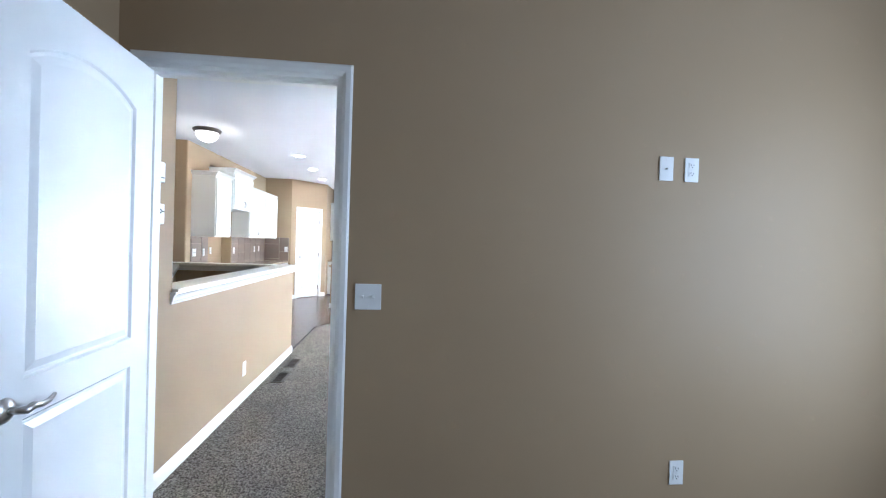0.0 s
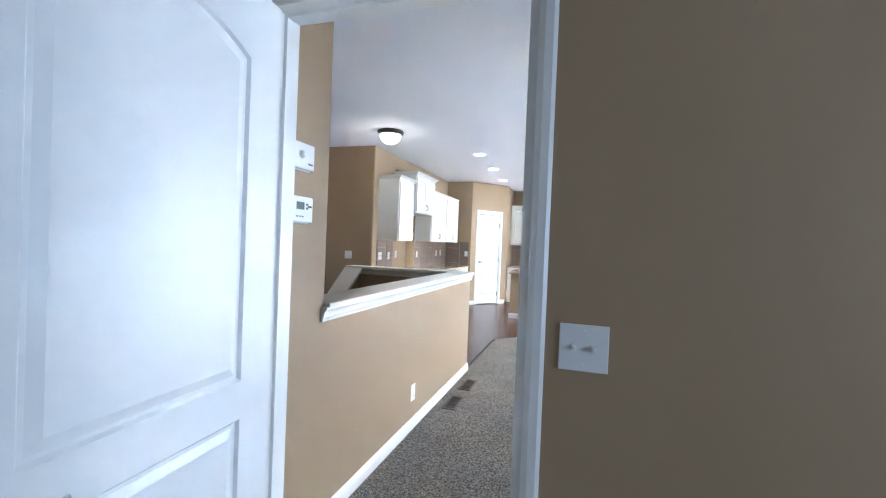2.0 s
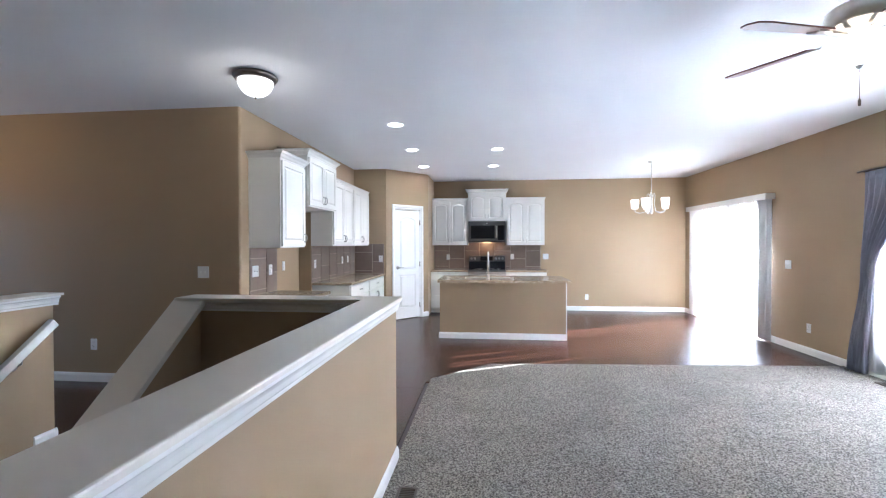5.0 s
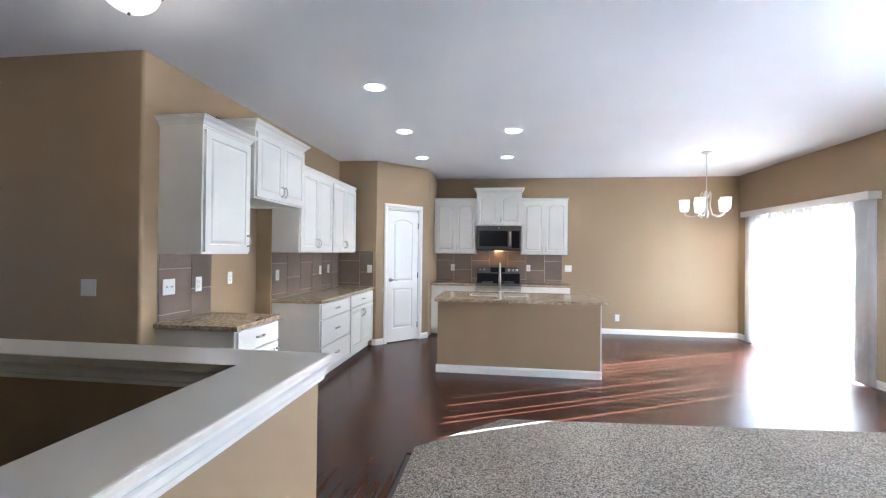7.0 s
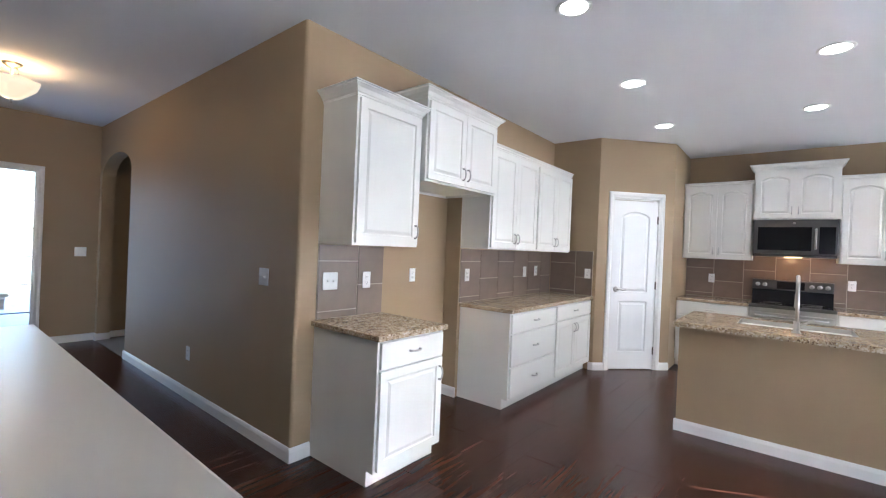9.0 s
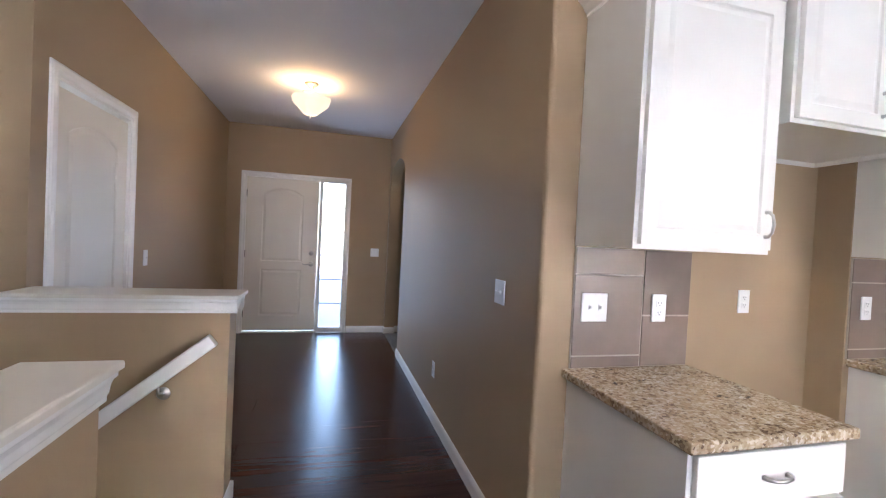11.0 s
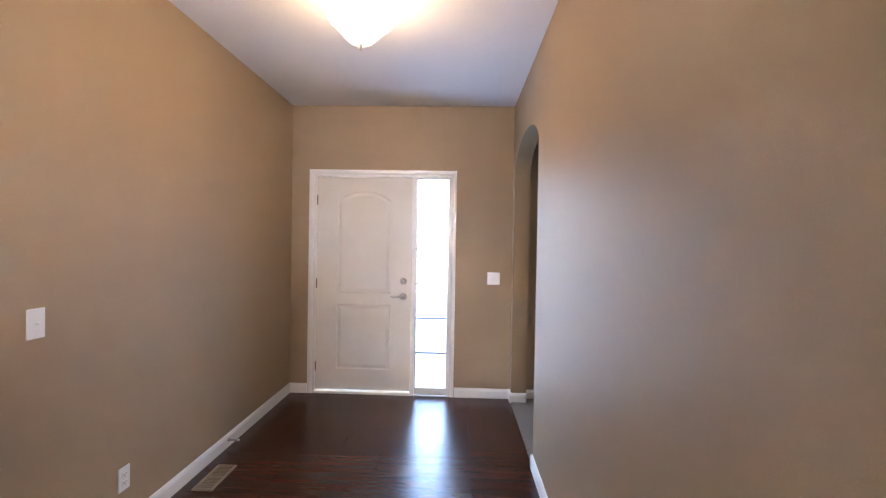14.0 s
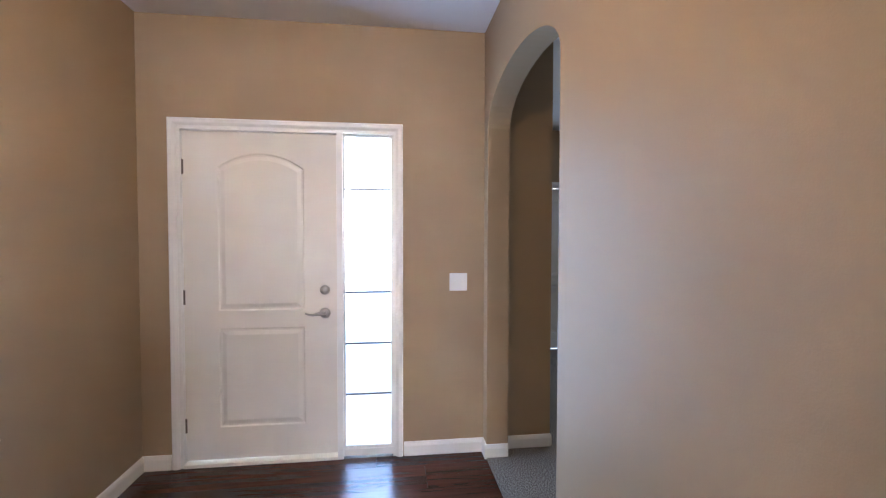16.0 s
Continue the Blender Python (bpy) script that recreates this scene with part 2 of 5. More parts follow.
def lathe(bm, profile, n=32, centre=(0, 0, 0), axis="z", m=None):
    """A turned body from (radius, height) pairs."""
    rings = []
    made = []
    for r, h in profile:
        ring = []
        for i in range(n if r > 1e-6 else 1):
            a = 2 * math.pi * i / n
            u, v = r * math.cos(a), r * math.sin(a)
            p = (u, v, h) if axis == "z" else ((h, u, v) if axis == "x" else (v, h, u))
            ring.append(bm.verts.new(Vector(p) + Vector(centre)))
        rings.append(ring)
        made += ring
    for a, b in zip(rings, rings[1:]):
        for i in range(n):
            q = [a[i % len(a)], a[(i + 1) % len(a)], b[(i + 1) % len(b)], b[i % len(b)]]
            q = list(dict.fromkeys(q))
            if len(q) > 2:
                bm.faces.new(q)
    if m is not None:
        bmesh.ops.transform(bm, matrix=m, verts=made)
    for f in bm.faces:
        f.smooth = True
    return made


def tube(bm, pts, r, n=10):
    """A round bar along points; r is a number or one radius a point."""
    pts = [Vector(p) for p in pts]
    rs = r if isinstance(r, (list, tuple)) else [r] * len(pts)
    rings = []
    for i, p in enumerate(pts):
        d = (pts[min(i + 1, len(pts) - 1)] - pts[max(i - 1, 0)]).normalized()
        u = d.orthogonal().normalized() if i == 0 else (rings_u - d * rings_u.dot(d)).normalized()
        rings_u = u
        w = d.cross(u)
        rings.append([bm.verts.new(p + (u * math.cos(2 * math.pi * k / n) + w * math.sin(2 * math.pi * k / n)) * rs[i]) for k in range(n)])
    for a, b in zip(rings, rings[1:]):
        for k in range(n):
            f = bm.faces.new((a[k], a[(k + 1) % n], b[(k + 1) % n], b[k]))
            f.smooth = True
    bm.faces.new(rings[0][::-1])
    bm.faces.new(rings[-1])


def prism(bm, poly, z0, z1, m=None):
    """A flat polygon in x and y, drawn out from z0 to z1."""
    lo = [bm.verts.new((x, y, z0)) for x, y in poly]
    hi = [bm.verts.new((x, y, z1)) for x, y in poly]
    n = len(poly)
    bm.faces.new(lo[::-1])
    bm.faces.new(hi)
    for i in range(n):
        bm.faces.new((lo[i], lo[(i + 1) % n], hi[(i + 1) % n], hi[i]))
    if m is not None:
        bmesh.ops.transform(bm, matrix=m, verts=lo + hi)
    return lo + hi


def moulding(bm, p0, p1, out, profile):
    """A trim strip: profile of (outwards, up) drawn from p0 to p1."""
    p0, p1, out = Vector(p0), Vector(p1), Vector(out)
    a = [bm.verts.new(p0 + out * o + Vector((0, 0, u))) for o, u in profile]
    b = [bm.verts.new(p1 + out * o + Vector((0, 0, u))) for o, u in profile]
    n = len(profile)
    for i in range(n):
        bm.faces.new((a[i], a[(i + 1) % n], b[(i + 1) % n], b[i]))
    bm.faces.new(a[::-1])
    bm.faces.new(b)


def mesh_of(name, bm, mat):
    bmesh.ops.recalc_face_normals(bm, faces=bm.faces[:])
    me = bpy.data.meshes.new(name)
    bm.to_mesh(me)
    bm.free()
    me.materials.append(mat)
    return me


def part(name, bm, mat, parent=None, label="", kind=""):
    ob = new(name, mesh_of(name, bm, mat))
    ob.parent = parent
    return tagged(ob, label=label, kind=kind)


def empty(name, m=None):
    e = new(name)
    e.empty_display_size = 0.1
    e.matrix_world = m if m is not None else Matrix()
    return e


def structure(name, bm, mat, label, category):
    return tagged(new(name, mesh_of(name, bm, mat)), label=label, category=category, kind="structure")


def B():
    return bmesh.new()


def inset(poly, d):
    """A convex polygon, counter-clockwise, moved inwards by d."""
    n, outp = len(poly), []
    for i in range(n):
        p0, p1, p2 = Vector(poly[i - 1]), Vector(poly[i]), Vector(poly[(i + 1) % n])
        d1, d2 = (p1 - p0).normalized(), (p2 - p1).normalized()
        n1, n2 = Vector((-d1.y, d1.x)), Vector((-d2.y, d2.x))
        bis = (n1 + n2)
        k = d / max(0.25, (1 + n1.dot(n2)))
        outp.append(tuple(p1 + bis * k))
    return outp


def panel_outline(x0, z0, x1, z1, rise=0.0):
    if rise <= 0:
        return [(x0, z0), (x1, z0), (x1, z1), (x0, z1)]
    pts = [(x0, z0), (x1, z0)]
    w = (x1 - x0) / 2
    r = (w * w + rise * rise) / (2 * rise)
    cx, cz = (x0 + x1) / 2, z1 - r
    a = math.asin(w / r)
    for i in range(13):
        t = a - 2 * a * i / 12
        pts.append((cx + r * math.sin(t), cz + r * math.cos(t)))
    return pts


def panelled_leaf(bm, w, h, t, panels, groove=0.018, depth=0.007, both=True):
    """A door leaf from x 0 to w and z 0 to h, t thick (front at y=0, back at y=t), with grooved raised panels."""
    for side in ((0, 1) if both else (0,)):
        y = 0.0 if side == 0 else t
        sgn = 1 if side == 0 else -1
        rect = [(0, 0), (w, 0), (w, h), (0, h)]
        edges = []

        def ring(poly, dy):
            vs = [bm.verts.new((x, y + sgn * dy, z)) for x, z in poly]
            return vs, [bm.edges.new((vs[i], vs[(i + 1) % len(vs)])) for i in range(len(vs))]
        rv, re = ring(rect, 0)
        edges += re
        for x0, z0, x1, z1, rise in panels:
            o = panel_outline(x0, z0, x1, z1, rise)
            v0, e0 = ring(o, 0)
            edges += e0
            prev = v0
            for dd, dy in ((groove * 0.35, depth), (groove * 0.8, depth), (groove * 1.9, depth * 0.15)):
                cur, _ = ring(inset(o, dd), dy)
                k = len(cur)
                for i in range(k):
                    bm.faces.new((prev[i], prev[(i + 1) % k], cur[(i + 1) % k], cur[i]))
                prev = cur
            bm.faces.new(prev)
        bmesh.ops.triangle_fill(bm, use_beauty=True, edges=edges)
        if side == 0:
            front = rv
        else:
            back = rv
    if not both:
        back = [bm.verts.new((x, t, z)) for x, z in ((0, 0), (w, 0), (w, h), (0, h))]
        bm.faces.new(back[::-1])
    for i in range(4):
        bm.faces.new((front[i], front[(i + 1) % 4], back[(i + 1) % 4], back[i]))


BASE_PROFILE = [(0, 0), (0.014, 0), (0.014, 0.065), (0.010, 0.078), (0.005, 0.088), (0, 0.09)]

# ---- the place: sizes ----
H = 2.74                 # ceiling
BED_Y0, BED_Y1 = 1.61, 1.73   # bedroom wall
HW_X = -0.925            # face of the half wall and of the wall with the thermostats
A_Y = 6.175              # long foyer wall
K_X = -2.745             # kitchen's left wall
BACK_Y, RIGHT_X = 11.41, 3.655
F_X, L_Y = -7.315, 4.073   # front wall with the entrance door, foyer's other wall
C_PT, D_PT = (-2.16, 9.752), (-1.50, 10.47)
HW_Y0, HW_Y1 = 2.195, 4.91   # half wall along the hall: start and outer face of its end


def wall(name, boxes, label="tan painted plaster wall, satin finish"):
    bm = B()
    for b in boxes:
        box(bm, *b)
    return structure(name, bm, M_WALL, label, "wall")


# bedroom
DX0, DX1, DTOP = -0.772, 0.058, 2.08
wall("wall_bedroom", [(-0.87, BED_Y0, 0, DX0, BED_Y1, H), (DX1, BED_Y0, 0, RIGHT_X, BED_Y1, H), (DX0, BED_Y0, DTOP, DX1, BED_Y1, H)])
wall("wall_bedroom_left", [(-1.07, -2.6, 0, -0.87, BED_Y1, H)])
wall("wall_bedroom_back", [(-1.07, -2.72, 0, 3.32, -2.6, H)])
wall("wall_bedroom_right", [(3.2, -2.6, 0, 3.32, -0.3, H), (3.2, 0.9, 0, 3.32, BED_Y0, H), (3.2, -0.3, 0, 3.32, 0.9, 0.6), (3.2, -0.3, 2.1, 3.32, 0.9, H)])
# stairwell and half walls
wall("wall_thermostat", [(-1.045, BED_Y1, -2.7, HW_X, HW_Y0, H)])
wall("wall_stair_south", [(-3.557, HW_Y0 - 0.125, -2.7, -1.045, HW_Y0, H)])
wall("wall_stair_west", [(-3.677, HW_Y0 - 0.125, -2.7, -3.557, L_Y - 0.12, H)])
wall("half_wall_hall", [(-1.045, HW_Y0, -2.7, HW_X, HW_Y1, 1.036)], "tan painted half wall with a white cap")
wall("half_wall_hall_end", [(-2.30, HW_Y1 - 0.12, -2.7, -1.045, HW_Y1, 1.036)], "tan painted half wall with a white cap")
wall("half_wall_foyer", [(-3.557, L_Y, -2.7, -3.407, 4.943, 1.033)], "tan painted half wall with a white cap")
bm = B()
rise = lambda y: 1.0 + (y - HW_Y1 + 0.12) * 0.79
prism(bm, [(HW_Y1 - 0.12, 1.0), (HW_Y1 - 0.12, -2.7), (HW_Y0, -2.7), (HW_Y0, rise(HW_Y0))], -2.30, -2.18, Matrix(((0, 0, 1, 0), (1, 0, 0, 0), (0, 1, 0, 0), (0, 0, 0, 1))))
structure("stair_wall_raking", bm, M_WALL, "tan painted raking wall between two stair flights", "wall")
# foyer
bm = B()
vs = box(bm, -6.06, A_Y, 0, K_X, A_Y + 0.14, H)
corner = [e for e in bm.edges if all(abs(v.co.x - K_X) < 1e-4 and abs(v.co.y - A_Y) < 1e-4 for v in e.verts)]
bmesh.ops.bevel(bm, geom=corner, offset=0.022, segments=4, affect="EDGES", profile=0.5)
SPRING, RISE, AX0, AX1 = 2.10, 0.235, -7.215, -6.06
arch = [(AX1, SPRING)] + [((AX0 + AX1) / 2 + (AX1 - AX0) / 2 * math.cos(a), SPRING + RISE * math.sin(a)) for a in [math.pi * i / 24 for i in range(1, 24)]] + [(AX0, SPRING)]
m_xz = Matrix(((1, 0, 0, 0), (0, 0, 1, 0), (0, 1, 0, 0), (0, 0, 0, 1)))
for (xa, za), (xb, zb) in zip(arch, arch[1:]):
    prism(bm, [(xb, zb), (xa, za), (xa, H), (xb, H)], A_Y, A_Y + 0.14, m_xz)
box(bm, F_X, A_Y, 0, AX0, A_Y + 0.14, H)
bmesh.ops.remove_doubles(bm, verts=bm.verts[:], dist=0.0005)
structure("wall_foyer_arch", bm, M_WALL, "long tan foyer wall with an arched opening", "wall")
FW1 = 6.635              # end of the front wall inside the front room
FD0, FD1, FTOP = 4.29, 5.60, 2.088
wall("wall_front", [(F_X - 0.14, L_Y - 0.12, 0, F_X, FD0, H), (F_X - 0.14, FD1, 0, F_X, FW1, H), (F_X - 0.14, FD0, FTOP, F_X, FD1, H)])
LD0, LD1, LTOP = -4.555, -3.735, 2.06
wall("wall_foyer_left", [(F_X, L_Y - 0.12, 0, LD0, L_Y, H), (LD1, L_Y - 0.12, 0, -3.557, L_Y, H), (LD0, L_Y - 0.12, LTOP, LD1, L_Y, H)])
# front room beyond the arch
wall("wall_front_room_side", [(-9.7, FW1 - 0.11, 0, F_X - 0.14, FW1, H)])
FR0, FR1 = 8.42, 9.25
wall("wall_front_room", [(-9.84, FW1 - 0.11, 0, -9.7, 7.28, H), (-9.84, 8.10, 0, -9.7, FR0, H), (-9.84, FR1, 0, -9.7, 9.7, H), (-9.84, 7.28, 2.04, -9.7, 8.10, H), (-9.84, FR0, 0, -9.7, FR1, 0.75), (-9.84, FR0, 2.1, -9.7, FR1, H)])
wall("wall_front_room_back", [(-9.84, 9.7, 0, -4.9, 9.82, H)])
wall("wall_front_room_east", [(-5.02, A_Y + 0.14, 0, -4.9, 9.7, H)])
# kitchen, with a shallow refrigerator recess
RC0, RC1, RCX = 6.915, 7.84, -2.915
wall("wall_kitchen_left", [(K_X - 0.14, A_Y + 0.14, 0, K_X, RC0, H), (-3.055, RC0, 0, RCX, RC1, 2.52), (-3.055, RC0, 2.52, K_X, RC1, H), (-2.93, RC1, 0, K_X, C_PT[1], H)])
wall("wall_pantry_side", [(-2.93, C_PT[1], 0, C_PT[0], C_PT[1] + 0.10, H)])
# diagonal pantry wall, along its own x axis from C to D
M_DIAG = Matrix.Translation((C_PT[0], C_PT[1], 0)) @ Matrix.Rotation(math.atan2(D_PT[1] - C_PT[1], D_PT[0] - C_PT[0]), 4, "Z")
DIAG = math.hypot(D_PT[0] - C_PT[0], D_PT[1] - C_PT[1])
PD0, PD1, PTOP = 0.185, 0.795, 2.065
bm = B()
for b in ((0, 0, 0, PD0, 0.1, H), (PD1, 0, 0, DIAG, 0.1, H), (PD0, 0, PTOP, PD1, 0.1, H)):
    box(bm, *b, m=M_DIAG)
structure("wall_pantry_diagonal", bm, M_WALL, "tan painted diagonal pantry wall", "wall")
wall("wall_pantry_return", [(D_PT[0] - 0.10, D_PT[1] + 0.0, 0, D_PT[0], BACK_Y, H)])
wall("wall_back", [(-3.0, BACK_Y, 0, RIGHT_X + 0.14, BACK_Y + 0.14, H)])
SL0, SL1, SLTOP = 8.77, 11.02, 2.02      # the blinds' run; the door opening starts a little further
SD0 = SL0 + 0.12
W0, W1, WZ0, WZ1 = 4.4, 7.08, 0.16, 2.03
wall("wall_right", [(RIGHT_X, BED_Y1, 0, RIGHT_X + 0.14, W0, H), (RIGHT_X, W1, 0, RIGHT_X + 0.14, SD0, H), (RIGHT_X, SL1, 0, RIGHT_X + 0.14, BACK_Y, H),
                    (RIGHT_X, W0, 0, RIGHT_X + 0.14, W1, WZ0), (RIGHT_X, W0, WZ1, RIGHT_X + 0.14, W1, H), (RIGHT_X, SD0, SLTOP, RIGHT_X + 0.14, SL1, H)])

bm = B()
box(bm, -10.0, -2.8, H, 3.9, 11.7, H + 0.15)
structure("ceiling", bm, M_CEIL, "white ceiling with a light knockdown texture", "ceiling")

# floors
bm = B()
for b in ((F_X - 0.1, L_Y - 0.1, -0.2, -3.407, A_Y + 0.0, -0.013), (-3.407, HW_Y1, -0.2, HW_X, A_Y, -0.013), (-3.1, A_Y, -0.2, HW_X, 11.5, -0.013), (HW_X, 6.0, -0.2, 3.8, 11.5, -0.013)):
    box(bm, *b)
wood_floor = structure("floor_wood", bm, M_SUB, "dark red-brown hand-scraped wood plank floor, glossy", "floor")
EDGE = [(HW_X, BED_Y0 - 4.2), (HW_X, 6.57), (-0.31, 7.185), (0.8, 7.265), (RIGHT_X + 0.1, 7.48), (RIGHT_X + 0.1, BED_Y0 - 4.2)]
bm = B()
prism(bm, EDGE[::-1], -0.02, 0.012)
structure("floor_carpet", bm, M_CARPET, "speckled grey-brown cut-pile carpet", "carpet")
bm = B()
box(bm, -9.7, A_Y + 0.14, -0.2, -4.9, 9.7, 0.008)
box(bm, AX0, A_Y, -0.2, AX1, A_Y + 0.14, 0.008)
structure("floor_front_room", bm, M_CARPET, "speckled grey-brown cut-pile carpet", "carpet")
bm = B()
box(bm, -3.6, 2.1, -2.8, -0.9, 5.0, -2.7)
structure("floor_basement", bm, M_CARPET, "speckled carpet at the foot of the stairs", "floor")
bm = B()
box(bm, HW_X - 0.5, -2.6, -0.3, 3.3, BED_Y0, -0.02)
structure("floor_slab", bm, M_SUB, "floor slab below the carpet", "floor")

# ground outside
bm = B()
box(bm, -900, -900, -0.5, 900, 900, -0.35)
structure("ground", bm, M_LAWN, "lawn round the house, coloured pale for the outdoor glare", "ground")
bm = B()
box(bm, -11.5, 3.9, -0.34, F_X - 0.14, 6.6, -0.06)
box(bm, -40, 4.2, -0.345, -11.5, 5.9, -0.10)
structure("pavement", bm, M_CONCRETE, "pale concrete porch and front walk", "pavement")
bm = B()
box(bm, RIGHT_X + 0.14, 8.0, -0.34, 8.5, 12.0, -0.08)
structure("pavement_patio", bm, M_CONCRETE, "pale concrete patio slab", "pavement")


# ---- trim ----
def baseboard(name, runs):
    bm = B()
    for p0, p1, out in runs:
        moulding(bm, p0, p1, out, BASE_PROFILE)
    return structure(name, bm, M_TRIM, "white painted baseboard", "baseboard")


N, S, E, W = (0, 1, 0), (0, -1, 0), (1, 0, 0), (-1, 0, 0)
baseboard("baseboard_hall", [((HW_X, BED_Y1, 0), (HW_X, HW_Y1 + 0.014, 0), E), ((HW_X + 0.0, HW_Y1, 0), (-2.30, HW_Y1, 0), N)])
baseboard("baseboard_bedroom", [((DX1 + 0.062, BED_Y0, 0.01), (3.2, BED_Y0, 0.01), S), ((-0.87, -2.6, 0.01), (-0.87, BED_Y0, 0.01), E), ((3.2, -2.6, 0.01), (3.2, BED_Y0, 0.01), W)])
baseboard("baseboard_foyer_arch", [((AX1, A_Y, 0), (K_X, A_Y, 0), S), ((F_X, A_Y, 0), (AX0, A_Y, 0), S), ((AX0, A_Y - 0.014, 0), (AX0, A_Y + 0.14, 0), E), ((K_X, A_Y - 0.014, 0), (K_X, 6.31, 0), E), ((AX1, A_Y - 0.014, 0), (AX1, A_Y + 0.14, 0), W)])
baseboard("baseboard_front", [((F_X, L_Y, 0), (F_X, FD0 - 0.05, 0), E), ((F_X, FD1 + 0.05, 0), (F_X, A_Y, 0), E), ((F_X, A_Y + 0.14, 0), (F_X, FW1, 0), E)])
baseboard("baseboard_foyer_left", [((F_X, L_Y, 0), (LD0 - 0.065, L_Y, 0), N)])
baseboard("baseboard_half_wall_foyer", [((-3.407, 4.80, 0), (-3.407, 4.957, 0), E), ((-3.557, 4.943, 0), (-3.393, 4.943, 0), N), ((-3.557, L_Y, 0), (-3.557, 4.957, 0), W)])
baseboard("baseboard_fridge_recess", [((RCX, RC0, 0), (RCX, RC1, 0), E), ((RCX, RC1, 0), (K_X + 0.01, RC1, 0), S)])
dv = Vector((D_PT[0] - C_PT[0], D_PT[1] - C_PT[1], 0)).normalized()
dn = (dv.y, -dv.x, 0)
cpt = Vector((*C_PT, 0))
baseboard("baseboard_pantry", [((-2.21, C_PT[1], 0), (C_PT[0] + 0.005, C_PT[1], 0), S), (cpt, cpt + dv * (PD0 - 0.055), dn), (cpt + dv * (PD1 + 0.055), cpt + dv * DIAG, dn)])
baseboard("baseboard_back", [((0.86, BACK_Y, 0), (RIGHT_X, BACK_Y, 0), S)])
baseboard("baseboard_right", [((RIGHT_X, BED_Y1, 0), (RIGHT_X, SD0 - 0.06, 0), W), ((RIGHT_X, SL1 + 0.06, 0), (RIGHT_X, BACK_Y, 0), W)])
baseboard("baseboard_front_room", [((-9.7, FW1, 0), (F_X, FW1, 0), N), ((-9.7, FW1, 0), (-9.7, 7.22, 0), E), ((-9.7, 8.16, 0), (-9.7, 9.7, 0), E), ((-9.7, 9.7, 0), (-5.02, 9.7, 0), S)])


def casing_piece(bm, w, h, t, width, m):
    """Door casing round an opening w wide and h high, on the wall face y=0, standing out to -y by t."""
    prof = [(0, 0), (t * 0.55, 0), (t, width * 0.35), (t, width * 0.8), (t * 0.6, width), (0, width)]
    n = len(prof)
    path = [((0, 0), (-1, 0)), ((0, h), (-1, 1)), ((w, h), (1, 1)), ((w, 0), (1, 0))]
    rings = []
    for (x, z), (ox, oz) in path:
        rings.append([bm.verts.new(m @ Vector((x + ox * o, -d, z + oz * o))) for d, o in prof])
    for a, b in zip(rings, rings[1:]):
        for i in range(n):
            bm.faces.new((a[i], a[(i + 1) % n], b[(i + 1) % n], b[i]))
    bm.faces.new(rings[0])
    bm.faces.new(rings[-1][::-1])


def lining(bm, w, h, depth, m, t=0.018, stop=None):
    """The jamb boards inside an opening, from y=0 to y=depth."""
    box(bm, 0, -0.002, 0, t, depth + 0.002, h, m=m)
    box(bm, w - t, -0.002, 0, w, depth + 0.002, h, m=m)
    box(bm, t, -0.002, h - t, w - t, depth + 0.002, h, m=m)
    if stop is not None:
        s0, s1 = stop
        box(bm, t, s0, 0, t + 0.012, s1, h - t, m=m)
        box(bm, w - t - 0.012, s0, 0, w - t, s1, h - t, m=m)
        box(bm, t + 0.012, s0, h - t - 0.012, w - t - 0.012, s1, h - t, m=m)


def door_frame(name, m, w, h, depth, stop=None, back=True, width=0.06):
    bm = B()
    lining(bm, w, h, depth, m, stop=stop)
    casing_piece(bm, w, h, 0.016, width, m)
    if back:
        casing_piece(bm, w, h, 0.016, width, m @ Matrix.Translation((w, depth, 0)) @ Matrix.Rotation(math.pi, 4, "Z"))
    return structure(name, bm, M_TRIM, "white painted door frame and casing", "door frame")


# local x along the wall, local y into the wall
door_frame("door_frame_bedroom", pose(DX0, BED_Y0, 0), DX1 - DX0, DTOP, BED_Y1 - BED_Y0, stop=(0.045, 0.08), width=0.046)
door_frame("door_frame_closet", pose(LD1, L_Y, 0, 0, 0, 180), LD1 - LD0, LTOP, 0.12, stop=(0.06, 0.10))
door_frame("door_frame_pantry", M_DIAG @ pose(PD0, 0, 0), PD1 - PD0, PTOP, 0.10, stop=(0.05, 0.08), back=False, width=0.055)
door_frame("door_frame_front_room", pose(-9.7, 7.28, 0, 0, 0, 90), 0.82, 2.04, 0.12, stop=(0.07, 0.1), back=False)
# entrance frame with mullion and sill
m_ent = pose(F_X, FD0, 0, 0, 0, 90)
EW = FD1 - FD0
bm = B()
lining(bm, EW, FTOP, 0.13, m_ent, t=0.02)
box(bm, 0.94, -0.006, 0, 0.976, 0.13, FTOP - 0.02, m=m_ent)
casing_piece(bm, EW, FTOP, 0.018, 0.045, m_ent)
box(bm, 0.976, 0.03, 0.0, EW - 0.02, 0.09, 0.045, m=m_ent)
structure("door_frame_entrance", bm, M_TRIM, "white entrance frame with a sidelight opening", "door frame")
bm = B()
box(bm, 0.02, -0.012, 0.0, 0.94, 0.15, 0.022, bevel=0.004, m=m_ent)
structure("door_sill_entrance", bm, M_CAP, "pale entrance threshold", "threshold")


